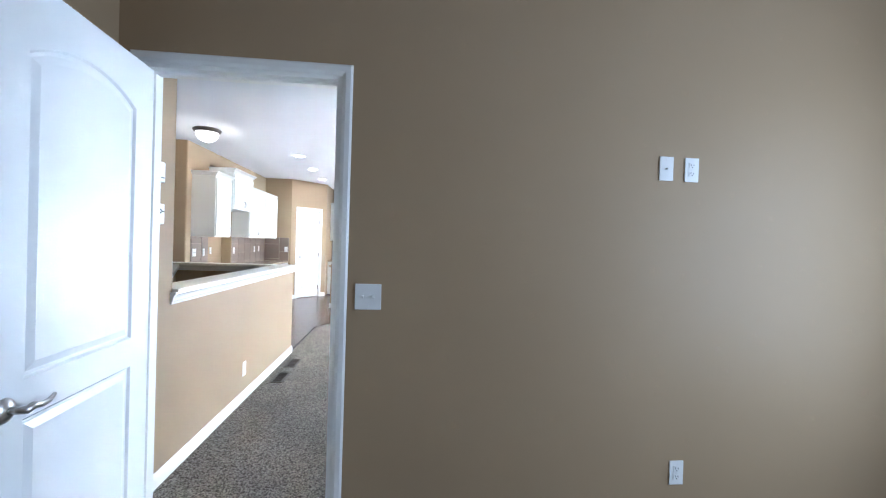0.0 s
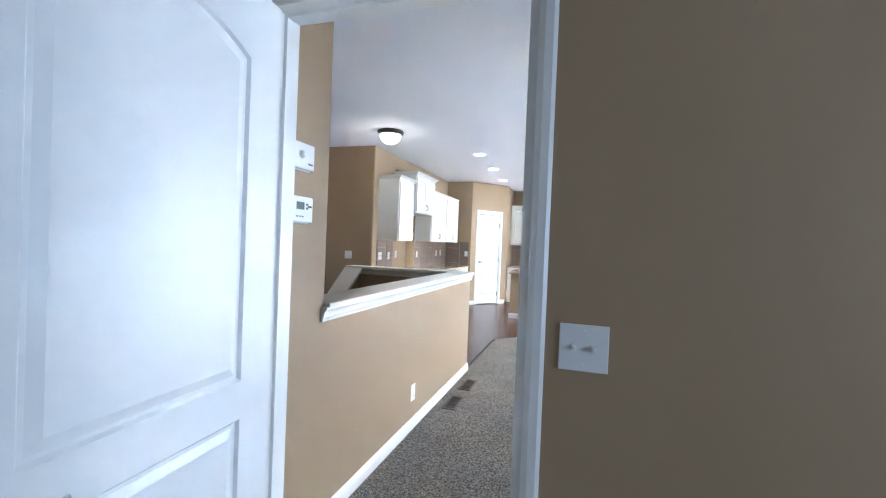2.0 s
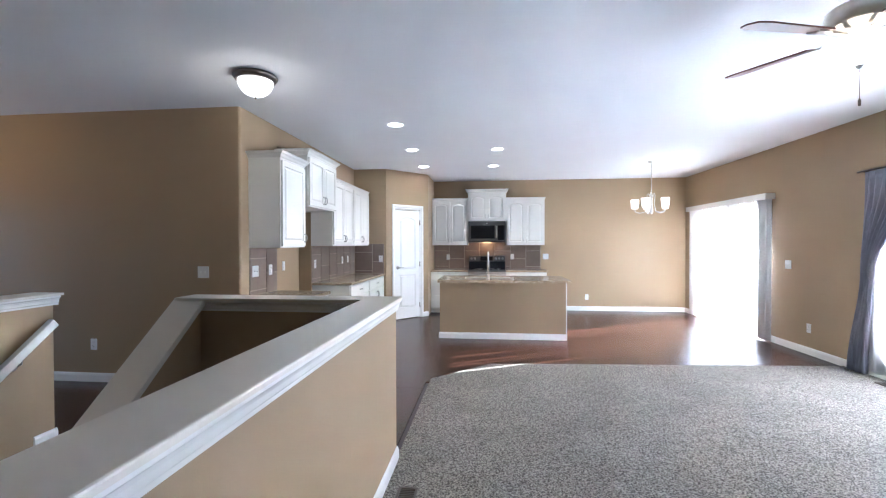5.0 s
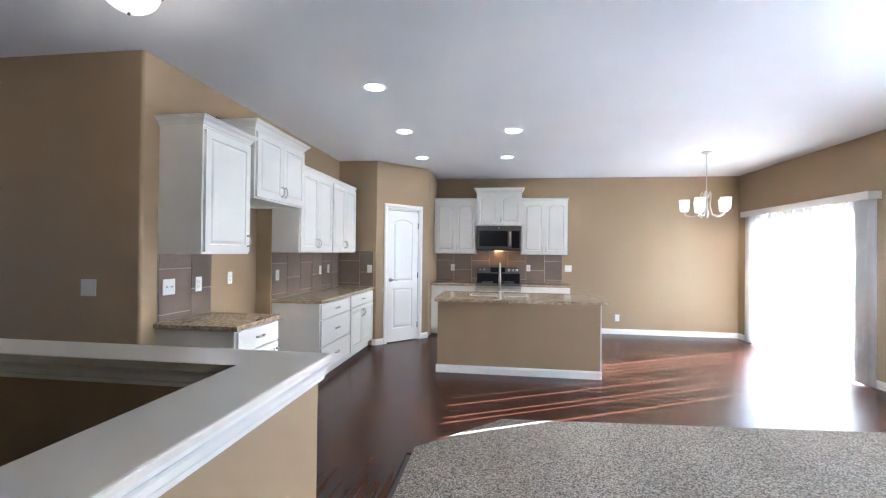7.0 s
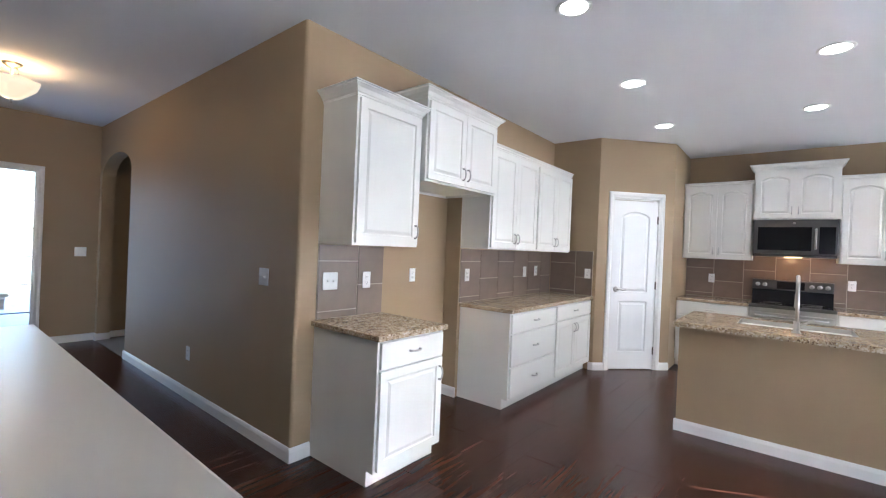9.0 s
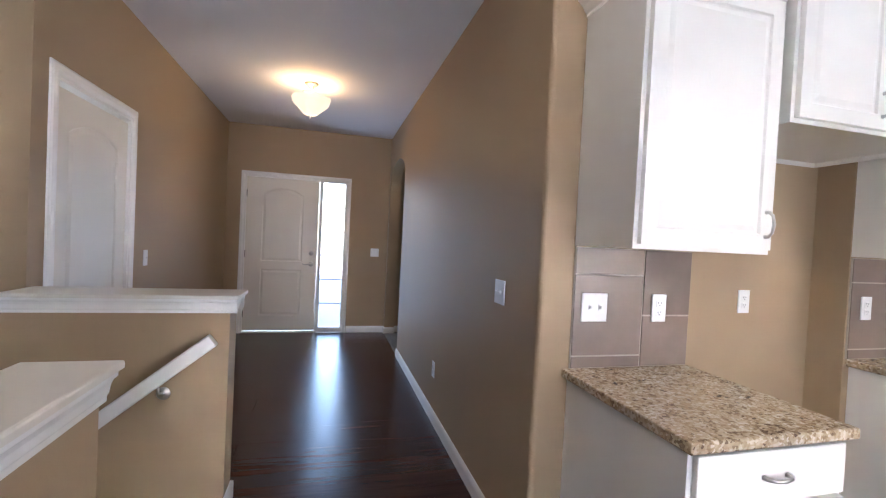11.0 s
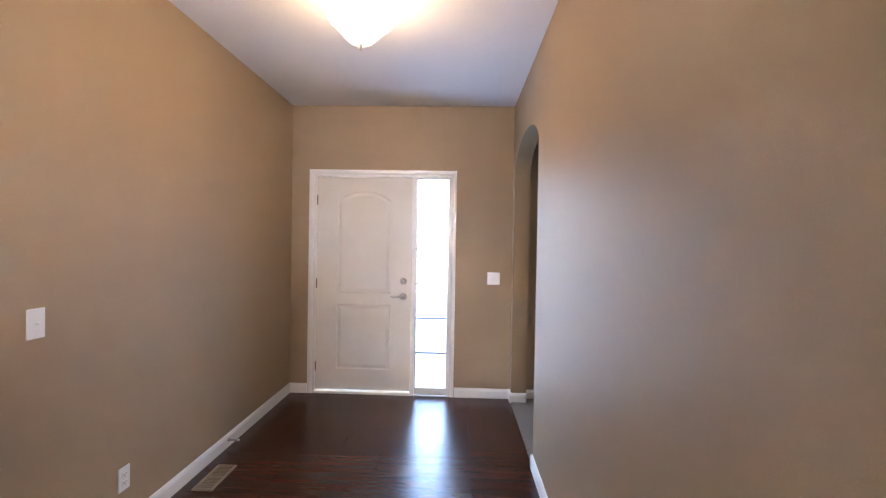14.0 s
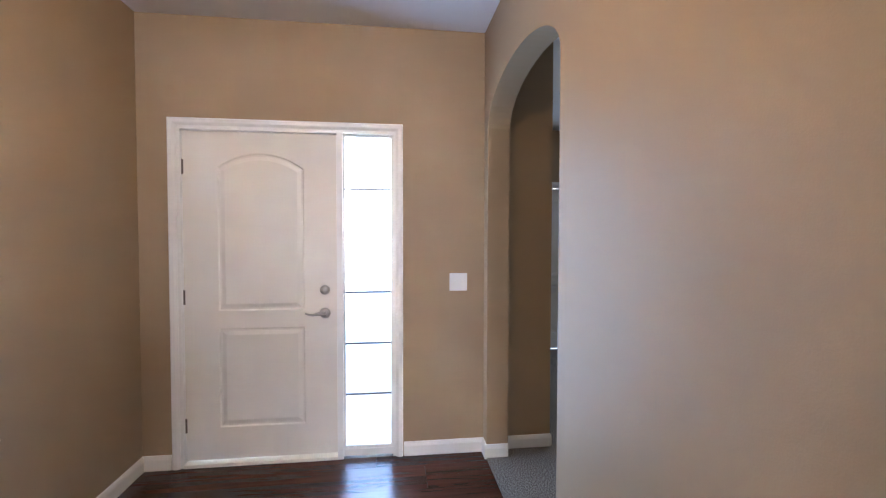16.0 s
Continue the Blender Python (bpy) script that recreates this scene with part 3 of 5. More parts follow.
CAPZ0, CAPZ1 = 1.037, 1.055
bm = B()
prism(bm, [(HW_X + 0.034, HW_Y0), (HW_X + 0.034, HW_Y1 + 0.034), (-2.33, HW_Y1 + 0.034), (-2.33, HW_Y1 - 0.16), (-1.10, HW_Y1 - 0.16), (-1.10, HW_Y0)], CAPZ0, CAPZ1)
es = [e for e in bm.edges if all(v.co.z > CAPZ1 - 1e-4 for v in e.verts)]
bmesh.ops.bevel(bm, geom=es, offset=0.006, segments=2, affect="EDGES", profile=0.5)
structure("half_wall_cap", bm, M_CAP, "off-white painted half-wall cap board", "cap")
CROWN = [(0, 0), (0.010, 0), (0.010, 0.012), (0.014, 0.018), (0.017, 0.036), (0.022, 0.048), (0.030, 0.055), (0.030, 0.067), (0, 0.067)]
bm = B()
moulding(bm, (HW_X, HW_Y0 - 0.02, 0.970), (HW_X, HW_Y1 + 0.030, 0.970), E, CROWN)
moulding(bm, (HW_X, HW_Y1, 0.970), (-2.31, HW_Y1, 0.970), N, CROWN)
moulding(bm, (-1.045, HW_Y0, 0.970), (-1.045, HW_Y1 - 0.12, 0.970), W, CROWN)
moulding(bm, (-1.045, HW_Y1 - 0.12, 0.970), (-2.27, HW_Y1 - 0.12, 0.970), S, CROWN)
structure("half_wall_trim", bm, M_TRIM, "white moulding below the half-wall cap", "trim")
bm = B()
box(bm, -3.607, L_Y, 1.034, -3.362, 4.985, 1.052, bevel=0.006)
structure("half_wall_cap_foyer", bm, M_CAP, "off-white painted half-wall cap board", "cap")
bm = B()
moulding(bm, (-3.407, L_Y, 0.967), (-3.407, 4.973, 0.967), E, CROWN)
moulding(bm, (-3.557, 4.943, 0.967), (-3.407, 4.943, 0.967), N, CROWN)
moulding(bm, (-3.557, L_Y, 0.967), (-3.557, 4.973, 0.967), W, CROWN)
structure("half_wall_trim_foyer", bm, M_TRIM, "white moulding below the half-wall cap", "trim")
# raking cap
bm = B()
L = math.hypot(2.6, 2.6 * 0.79)
box(bm, -0.105, -L, 0, 0.105, 0.03, 0.035, bevel=0.005, m=pose(-2.24, HW_Y1 - 0.15, 0.995, math.degrees(math.atan(0.79)), 0, 0))
structure("stair_wall_cap", bm, M_CAP, "off-white raking cap of the stair wall", "cap")

# stairs: two flights with a landing
bm = B()
for i in range(10):
    y1 = 4.86 - 0.245 * i
    box(bm, -3.407, y1 - 0.245, -2.7, -2.30, y1 + 0.02, -0.19 * (i + 1), bevel=0.004)
structure("stairs", bm, M_CARPET, "carpeted stairs going down between half walls", "stairs")


# ---- wall plates ----
def wall_plate(m, kind="outlet", gangs=1, label=""):
    """A plate on the wall face y=0 standing out to -y, centred on x=0, z=0."""
    w, h = {1: 0.07, 2: 0.116}[gangs], 0.115
    names = {"outlet": "wall_outlet", "switch": "light_switch", "blank": "cable_plate", "jack": "cable_plate"}
    e = empty(names[kind], m)
    bm = B()
    box(bm, -w / 2, -0.006, -h / 2, w / 2, 0.0, h / 2, bevel=0.0025)
    part("cover_plate", bm, M_PLATE, e)
    for g in range(gangs):
        cx = (g - (gangs - 1) / 2) * 0.046
        if kind == "outlet":
            for s in (-0.0195, 0.0195):
                bm = B()
                box(bm, cx - 0.0165, -0.0085, s - 0.0135, cx + 0.0165, -0.0055, s + 0.0135, bevel=0.0015)
                sock = part("socket", bm, M_PLATE, e)
                bm = B()
                box(bm, cx - 0.008, -0.0092, s - 0.001, cx - 0.0055, -0.008, s + 0.008)
                box(bm, cx + 0.0055, -0.0092, s - 0.001, cx + 0.008, -0.008, s + 0.007)
                box(bm, cx - 0.0022, -0.0092, s - 0.0095, cx + 0.0022, -0.008, s - 0.005)
                part("slots", bm, M_SLOT, sock)
        elif kind == "switch":
            bm = B()
            box(bm, cx - 0.005, -0.0075, -0.012, cx + 0.005, -0.0055, 0.012)
            box(bm, cx - 0.004, -0.017, -0.001, cx + 0.004, -0.006, 0.009, bevel=0.0015, m=Matrix.Rotation(radians(18), 4, "X"))
            part("toggle", bm, M_PLATE, e)
        elif kind == "jack":
            bm = B()
            lathe(bm, [(0, -0.014), (0.004, -0.014), (0.0045, -0.006), (0.009, -0.0055), (0.009, -0.004)], 12, axis="y")
            part("jack", bm, M_NICKEL, e)
    for s in ((-0.042, 0.042) if kind != "outlet" else (0.0,)):
        bm = B()
        lathe(bm, [(0, -0.0075), (0.0025, -0.007), (0.003, -0.0055)], 10, centre=(0, 0, s), axis="y")
        part("screw", bm, M_PLATE, e)
    words = {"outlet": "white plastic duplex outlet on the wall", "switch": "white plastic toggle switch plate on the wall", "blank": "white blank cable plate on the wall", "jack": "white cable jack plate high on the wall"}
    return tagged(e, label or words[kind], "switch" if kind == "switch" else "outlet", "wall plates")


def on_s(x, y, z):      # wall that faces -y
    return pose(x, y, z)


def on_e(x, y, z):      # wall that faces +x
    return pose(x, y, z, 0, 0, 90)


def on_n(x, y, z):
    return pose(x, y, z, 0, 0, 180)


def on_w(x, y, z):
    return pose(x, y, z, 0, 0, -90)


wall_plate(on_s(0.197, BED_Y0, 1.105), "switch", 2, "white double toggle switch beside the bedroom door")
wall_plate(on_s(1.585, BED_Y0, 1.744), "jack", 1)
wall_plate(on_s(1.714, BED_Y0, 1.743), "outlet", 1, "white outlet mounted high on the bedroom wall")
wall_plate(on_s(1.691, BED_Y0, 0.284), "outlet")
wall_plate(on_e(HW_X, 3.355, 0.272), "outlet", 1, "white outlet low on the half wall")
wall_plate(on_s(-3.135, A_Y, 1.121), "switch", 2, "white double toggle switch on the foyer wall")
wall_plate(on_s(-4.333, A_Y, 0.381), "outlet")
wall_plate(on_e(F_X, 6.004, 1.128), "switch", 2, "white double toggle switch beside the entrance")
wall_plate(on_n(-4.836, L_Y, 1.116), "switch", 1)
wall_plate(on_n(-5.274, L_Y, 0.286), "outlet")
wall_plate(on_e(K_X + 0.012, 6.412, 1.116), "switch", 2, "white double toggle switch on the tiled backsplash")
wall_plate(on_e(K_X + 0.012, 6.722, 1.115), "outlet", 1, "white outlet on the tiled backsplash")
wall_plate(on_e(RCX, 7.393, 1.122), "outlet", 1, "white outlet in the refrigerator recess")
wall_plate(on_e(K_X + 0.012, 7.948, 1.122), "outlet", 1, "white outlet on the tiled backsplash")
wall_plate(on_e(K_X + 0.012, 9.065, 1.135), "switch", 1)
wall_plate(on_e(K_X + 0.012, 9.34, 1.142), "outlet", 1, "white outlet on the tiled backsplash")
wall_plate(on_s(-2.255, C_PT[1] - 0.012, 1.132), "outlet", 1, "white outlet on the tiled backsplash")
wall_plate(on_s(-1.195, BACK_Y - 0.012, 1.115), "outlet", 1, "white outlet on the tiled backsplash")
wall_plate(on_s(0.168, BACK_Y - 0.012, 1.124), "outlet", 1, "white outlet on the tiled backsplash")
wall_plate(on_s(0.863, BACK_Y, 1.129), "switch", 2)
wall_plate(on_s(1.704, BACK_Y, 0.282), "outlet")
wall_plate(on_w(RIGHT_X, 8.40, 1.11), "switch", 2)
wall_plate(on_w(RIGHT_X, 8.02, 0.33), "outlet")


# ---- thermostats ----
def thermostat(m, dial):
    e = empty("thermostat", m)
    w, h = 0.15, 0.106
    bm = B()
    box(bm, -w / 2, -0.030, -h / 2, w / 2, -0.004, h / 2, bevel=0.008)
    part("housing", bm, M_PLATE, e)
    bm = B()
    box(bm, -w / 2 - 0.004, -0.006, -h / 2 - 0.003, w / 2 + 0.004, 0, h / 2 + 0.003, bevel=0.002)
    part("base_plate", bm, M_PLATE, e)
    if dial:
        bm = B()
        lathe(bm, [(0, -0.042), (0.012, -0.041), (0.013, -0.034), (0.017, -0.0295)], 20, centre=(-0.012, 0, 0.004), axis="y")
        part("dial", bm, M_PLATE, e)
        bm = B()
        box(bm, 0.032, -0.0312, -0.032, 0.062, -0.0298, -0.026)
        part("lettering", bm, M_SLOT, e)
    else:
        bm = B()
        box(bm, -0.034, -0.0315, 0.0, 0.014, -0.0298, 0.030)
        part("display", bm, M_LCD, e, "grey liquid crystal display")
        for i in range(4):
            bm = B()
            x, z = ((0.033, 0.022), (0.033, 0.006), (0.046, 0.014), (0.058, 0.014))[i]
            box(bm, x - 0.005, -0.0335, z - 0.004, x + 0.005, -0.0298, z + 0.004, bevel=0.001)
            part("button", bm, M_LCD, e)
        for x in (-0.035, -0.018, 0.0):
            bm = B()
            box(bm, x, -0.0312, -0.031, x + 0.011, -0.0298, -0.025)
            part("switch_mark", bm, M_LCD, e)
    return tagged(e, "white plastic thermostat with a dial on the wall" if dial else "white programmable thermostat with a grey display", "thermostat")


thermostat(on_e(HW_X, 1.97, 1.677), True)
thermostat(on_e(HW_X, 1.97, 1.461), False)


# ---- floor registers ----
def register(m, mat, label, length=0.30, width=0.11):
    e = empty("floor_register", m)
    bm = B()
    f = 0.014
    for b in ((-length / 2, -width / 2, length / 2, -width / 2 + f), (-length / 2, width / 2 - f, length / 2, width / 2), (-length / 2, -width / 2 + f, -length / 2 + f, width / 2 - f), (length / 2 - f, -width / 2 + f, length / 2, width / 2 - f), (-0.006, -width / 2 + f, 0.006, width / 2 - f)):
        box(bm, b[0], b[1], 0, b[2], b[3], 0.008)
    part("rim", bm, mat, e)
    bm = B()
    box(bm, -length / 2 + f, -width / 2 + f, -0.004, length / 2 - f, width / 2 - f, 0.001)
    part("duct_opening", bm, M_DARK, e)
    n = 16
    for i in range(n):
        x = -length / 2 + f + (length - 2 * f) * (i + 0.5) / n
        bm = B()
        box(bm, x - 0.003, -width / 2 + f, 0.001, x + 0.003, width / 2 - f, 0.006)
        part("slat", bm, mat, e)
    return tagged(e, label, "floor vent", "floor registers")


register(pose(-0.785, 4.44, 0.012, 0, 0, 90), M_REG, "brown metal floor register set in the carpet")
register(pose(-0.785, 3.945, 0.012, 0, 0, 90), M_REG, "brown metal floor register set in the carpet")
register(pose(-5.81, 4.22, 0.001), M_REGW, "tan metal floor register set in the wood floor", 0.28, 0.12)
register(pose(3.52, 6.72, 0.012, 0, 0, 90), M_REG, "brown metal floor register set in the carpet")


# ---- doors ----
def lever(parent, x, z, y, side, to, mat=M_NICKEL):
    """A lever handle on the leaf face y, standing out by side (-1 or +1) and pointing along x by to."""
    bm = B()
    prof = [(0, 0.016), (0.018, 0.015), (0.027, 0.010), (0.033, 0.004), (0.034, 0)]
    lathe(bm, [(r, y + side * h) for r, h in prof], 28, centre=(x, 0, z), axis="y")
    rose = part("rosette", bm, mat, parent)
    bm = B()
    s = y + side * 0.05
    tube(bm, [(x, y + side * 0.008, z), (x, y + side * 0.035, z), (x + to * 0.006, s, z), (x + to * 0.03, s, z + 0.004), (x + to * 0.06, s, z - 0.004), (x + to * 0.09, s - side * 0.004, z - 0.004), (x + to * 0.115, s - side * 0.006, z + 0.006)],
         [0.011, 0.010, 0.011, 0.010, 0.008, 0.007, 0.005], 12)
    part("door_handle", bm, mat, parent)
    return rose


def hinge(parent, x, y, z):
    bm = B()
    lathe(bm, [(0, 0.05), (0.004, 0.049), (0.0065, 0.044), (0.0065, -0.044), (0.004, -0.049), (0, -0.05)], 12, centre=(x, y, z))
    box(bm, x - 0.012, y + 0.001, z - 0.044, x + 0.012, y + 0.004, z + 0.044)
    part("hinge", bm, M_BRONZE, parent)


def interior_door(name, m, w, h, t, label, handle_x, to, hinge_x, mat=M_DOOR, rise=0.07, sides=(-1,), deadbolt=False, handle_z=0.95, stile=0.125):
    e = tagged(empty(name, m), label, "door")
    bm = B()
    split = h * 0.43
    panelled_leaf(bm, w, h, t, [(stile, 0.20, w - stile, split - 0.055, 0), (stile, split + 0.055, w - stile, h - 0.13, rise)], groove=0.022, depth=0.009)
    part("leaf", bm, mat, e)
    for s in sides:
        lever(e, handle_x, handle_z, 0.0 if s < 0 else t, s, to)
        if deadbolt:
            bm = B()
            lathe(bm, [(0, -0.022), (0.012, -0.021), (0.02, -0.016), (0.029, -0.008), (0.031, 0)], 24, centre=(handle_x, 0, handle_z + 0.148), axis="y")
            part("deadbolt", bm, M_NICKEL, e)
    for z in (0.22, h / 2, h - 0.22):
        hinge(e, hinge_x, -0.006, z)
    return e


# open bedroom door: hinge on its left jamb, swung into the bedroom
LEAF = 0.772
m_open = pose(DX0 + 0.015, BED_Y0 - 0.012, 0.012, 0, 0, -87)
interior_door("bedroom_door", m_open @ pose(0, 0, 0), LEAF, 2.03, 0.036, "white two-panel bedroom door with an arched panel, standing open", LEAF - 0.065, -1, 0.0, sides=(1, -1), handle_z=0.865)
interior_door("closet_door", pose(LD1 - 0.02, L_Y - 0.015, 0.01, 0, 0, 180), LD1 - LD0 - 0.04, 2.01, 0.036, "cream two-panel foyer door with an arched panel, closed", LD1 - LD0 - 0.075, -1, -0.004, mat=M_CREAM, handle_z=0.845)
interior_door("pantry_door", M_DIAG @ pose(PD0 + 0.02, 0.012, 0.012), PD1 - PD0 - 0.04, 2.01, 0.036, "white narrow two-panel pantry door, closed", 0.06, 1, PD1 - PD0 - 0.038, stile=0.105, rise=0.06)
interior_door("front_room_door", pose(-9.7 - 0.02, 7.30, 0.012, 0, 0, 90), 0.78, 2.0, 0.036, "white two-panel door with an arched panel, closed", 0.07, 1, 0.782)
interior_door("entrance_door", pose(F_X - 0.03, FD0 + 0.02, 0.03, 0, 0, 90), 0.915, 2.035, 0.044, "cream two-panel entrance door with an arched panel, closed", 0.84, -1, -0.004, mat=M_CREAM, deadbolt=True, handle_z=0.905, stile=0.20, rise=0.09)

bedroom_door = bpy.data.objects["bedroom_door"]
bm = B()
box(bm, LEAF - 0.001, 0.006, 0.837, LEAF + 0.0018, 0.030, 0.893, bevel=0.0006)
latch = part("latch_plate", bm, M_BRONZE, bedroom_door, "dark metal latch plate")
bm = B()
box(bm, LEAF + 0.001, 0.011, 0.856, LEAF + 0.012, 0.025, 0.874, bevel=0.003)
part("latch_bolt", bm, M_NICKEL, latch)

# spring door stop on the foyer baseboard
e = empty("door_stop", on_n(-6.2, L_Y + 0.014, 0.05))
bm = B()
lathe(bm, [(0, 0), (0.012, 0), (0.012, -0.006), (0.006, -0.008)] + [(0.005 + 0.0015 * (i % 2), -0.01 - 0.004 * i) for i in range(14)] + [(0, -0.066)], 12, axis="y")
part("spring", bm, M_STEEL, e)
bm = B()
lathe(bm, [(0, -0.078), (0.007, -0.076), (0.008, -0.066), (0, -0.065)], 12, axis="y")
part("rubber_tip", bm, M_PLATE, e)
tagged(e, "small metal spring door stop on the baseboard", "door stop")


# ---- windows ----
def pane(parent, bm, name="pane"):
    ob = part(name, bm, M_GLASS, parent)
    ob.visible_shadow = False
    return ob


# sidelight beside the entrance
win = tagged(empty("window_sidelight", m_ent), "narrow clear sidelight with five thin crossbars", "window", kind="structure")
bm = B()
for b in ((0.976, 0.035, 0.045, 0.986, 0.075, 2.068), (EW - 0.032, 0.035, 0.045, EW - 0.02, 0.075, 2.068), (0.986, 0.035, 0.045, EW - 0.032, 0.075, 0.065), (0.986, 0.035, 2.058, EW - 0.032, 0.075, 2.068)):
    box(bm, *b)
part("window_frame", bm, M_TRIM, win)
for i in range(1, 6):
    z = 0.065 + 1.993 * i / 6
    bm = B()
    box(bm, 0.986, 0.048, z - 0.006, EW - 0.032, 0.062, z + 0.006)
    part("crossbar", bm, M_LEAD, win)
bm = B()
box(bm, 0.986, 0.053, 0.065, EW - 0.032, 0.057, 2.058)
pane(win, bm)


def plain_window(name, m, w, z0, z1, label, mull=(0.5,)):
    """A window in an opening w wide; local y runs into the wall."""
    e = tagged(empty(name, m), label, "window", kind="structure")
    f = 0.05
    bm = B()
    for b in ((0, 0.05, z0, f, 0.11, z1), (w - f, 0.05, z0, w, 0.11, z1), (f, 0.05, z0, w - f, 0.11, z0 + f), (f, 0.05, z1 - f, w - f, 0.11, z1)):
        box(bm, *b)
    part("window_frame", bm, M_TRIM, e)
    for k in mull:
        bm = B()
        box(bm, w * k - 0.03, 0.055, z0 + f, w * k + 0.03, 0.105, z1 - f)
        part("mullion", bm, M_TRIM, e)
    bm = B()
    box(bm, f, 0.078, z0 + f, w - f, 0.082, z1 - f)
    pane(e, bm)
    return e


plain_window("window_living", pose(RIGHT_X, W1, 0, 0, 0, -90), W1 - W0, WZ0, WZ1, "large low living room window with a white frame", (0.5,))
wb = plain_window("window_bedroom", pose(3.2, 0.9, 0, 0, 0, -90), 1.2, 0.6, 2.1, "white bedroom window behind an added blue-grey sun-blocking shade", (0.5,))
# unseen sheet added behind the window to hold direct sun out of the bedroom
bm = B()
box(bm, 0.01, 0.02, 0.61, 1.19, 0.026, 2.09)
part("shade", bm, M_SUN_BLOCK, wb)
plain_window("window_front_room", pose(-9.7, FR0, 0, 0, 0, 90), FR1 - FR0, 0.75, 2.1, "white front room window", ())
sd = plain_window("patio_sliding_door", pose(RIGHT_X, SL1, 0, 0, 0, -90), SL1 - SD0, 0.0, SLTOP, "white sliding glass patio door behind vertical blinds", (0.454,))

# vertical blinds
vb = empty("vertical_blinds", pose(RIGHT_X, 0, 0))
bm = B()
box(bm, -0.13, SL0 - 0.10, 2.015, -0.115, SL1 + 0.09, 2.10, bevel=0.003)
box(bm, -0.115, SL0 - 0.10, 2.015, 0.0, SL0 - 0.085, 2.10)
box(bm, -0.115, SL1 + 0.075, 2.015, 0.0, SL1 + 0.09, 2.10)
box(bm, -0.115, SL0 - 0.085, 2.085, 0.0, SL1 + 0.075, 2.10)
part("valance", bm, M_TRIM, vb, "white box valance")
bm = B()
box(bm, -0.085, SL0 - 0.06, 2.05, -0.045, SL1 + 0.06, 2.08)
part("head_rail", bm, M_TRIM, vb)


def slat_mesh():
    bm = B()
    n, w = 6, 0.089
    rows = []
    for z in (0.02, 2.045):
        for off in (0.0006, -0.0006):
            rows.append([bm.verts.new((0.008 * (1 - (2 * i / n - 1) ** 2) + off, w * (i / n - 0.5), z)) for i in range(n + 1)])
    a, b, c, d = rows
    for i in range(n):
        bm.faces.new((a[i], a[i + 1], c[i + 1], c[i]))
        bm.faces.new((b[i + 1], b[i], d[i], d[i + 1]))
        bm.faces.new((c[i], c[i + 1], d[i + 1], d[i]))
        bm.faces.new((a[i + 1], a[i], b[i], b[i + 1]))
    bm.faces.new((a[0], c[0], d[0], b[0]))
    bm.faces.new((a[n], b[n], d[n], c[n]))
    for f in bm.faces:
        f.smooth = True
    return mesh_of("blind_slat", bm, M_BLIND)


SLAT = slat_mesh()
rnd = random.Random(4)
# places where the slats stand apart and let thin strips of sun through
gaps = [(10.62, 0.040), (10.50, 0.040), (10.38, 0.042), (10.26, 0.040), (10.14, 0.042), (9.93, 0.040), (9.72, 0.038), (9.47, 0.036), (9.38, 0.032), (9.04, 0.042)]
y = SL1 + 0.02
while y > SL0 + 0.185:
    ob = new("blind_slat", SLAT)
    ob.parent = vb
    ob.matrix_basis = pose(-0.065, y, 0, 0, 0, rnd.gauss(3, 1.0))
    y -= 0.0835
    while gaps and y < gaps[0][0]:
        y -= gaps.pop(0)[1]
for i in range(11):
    ob = new("blind_slat", SLAT)
    ob.parent = vb
    ob.matrix_basis = pose(-0.065, SL0 + 0.115 - i * 0.0175, 0, 0, 0, 24 + rnd.uniform(-5, 5))
tagged(vb, "white vinyl vertical blinds drawn over the patio door", "blinds")


# curtain swept aside at the living room window
def curtain(name, m, height, profile, folds, label):
    """profile: rows of (z, near edge, far edge, fold depth) along local x; hangs in the plane y=0."""
    e = empty(name, m)
    bm = B()
    n = folds * 8
    rings = []
    for z, a, b, dep in profile:
        ring = []
        for i in range(n + 1):
            u = i / n
            ring.append(bm.verts.new((a + (b - a) * u, -0.06 + dep * math.sin(2 * math.pi * folds * u + 0.3 * math.sin(5 * z)) + 0.006 * math.sin(17 * u + 3 * z), z)))
        rings.append(ring)
    for a, b in zip(rings, rings[1:]):
        for i in range(n):
            f = bm.faces.new((a[i], a[i + 1], b[i + 1], b[i]))
            f.smooth = True
    cloth = part("cloth", bm, M_CURTAIN, e)
    mod = cloth.modifiers.new("thickness", "SOLIDIFY")
    mod.thickness = 0.004
    return tagged(e, label, "curtain")


sweep = []
for i in range(25):
    z = 2.14 - 2.12 * i / 24
    k = i / 12 if i <= 12 else (i - 12) / 12
    s = k * k * (3 - 2 * k)
    if i <= 12:
        a, b, dep = 0.08 - 0.05 * s, 0.76 - 0.58 * s, 0.028 - 0.012 * s
    else:
        a, b, dep = 0.03 - 0.17 * s, 0.18 - 0.07 * s, 0.016 + 0.012 * s
    sweep.append((z, a, b, dep))
curtain("curtain", pose(RIGHT_X, 7.23, 0, 0, 0, -90), 2.14, sweep, 8, "grey violet curtain panel swept aside beside the window")
e = empty("curtain_rod", pose(RIGHT_X, 0, 0))
bm = B()
tube(bm, [(-0.07, 7.24, 2.15), (-0.07, 5.7, 2.15), (-0.07, 4.15, 2.15)], 0.009, 10)
part("rod", bm, M_BRONZE, e)
for yy in (7.19, 4.22):
    bm = B()
    tube(bm, [(0, yy, 2.15), (-0.07, yy, 2.15)], 0.007, 8)
    part("bracket", bm, M_BRONZE, e)
tagged(e, "thin dark curtain rod above the window", "curtain rod")
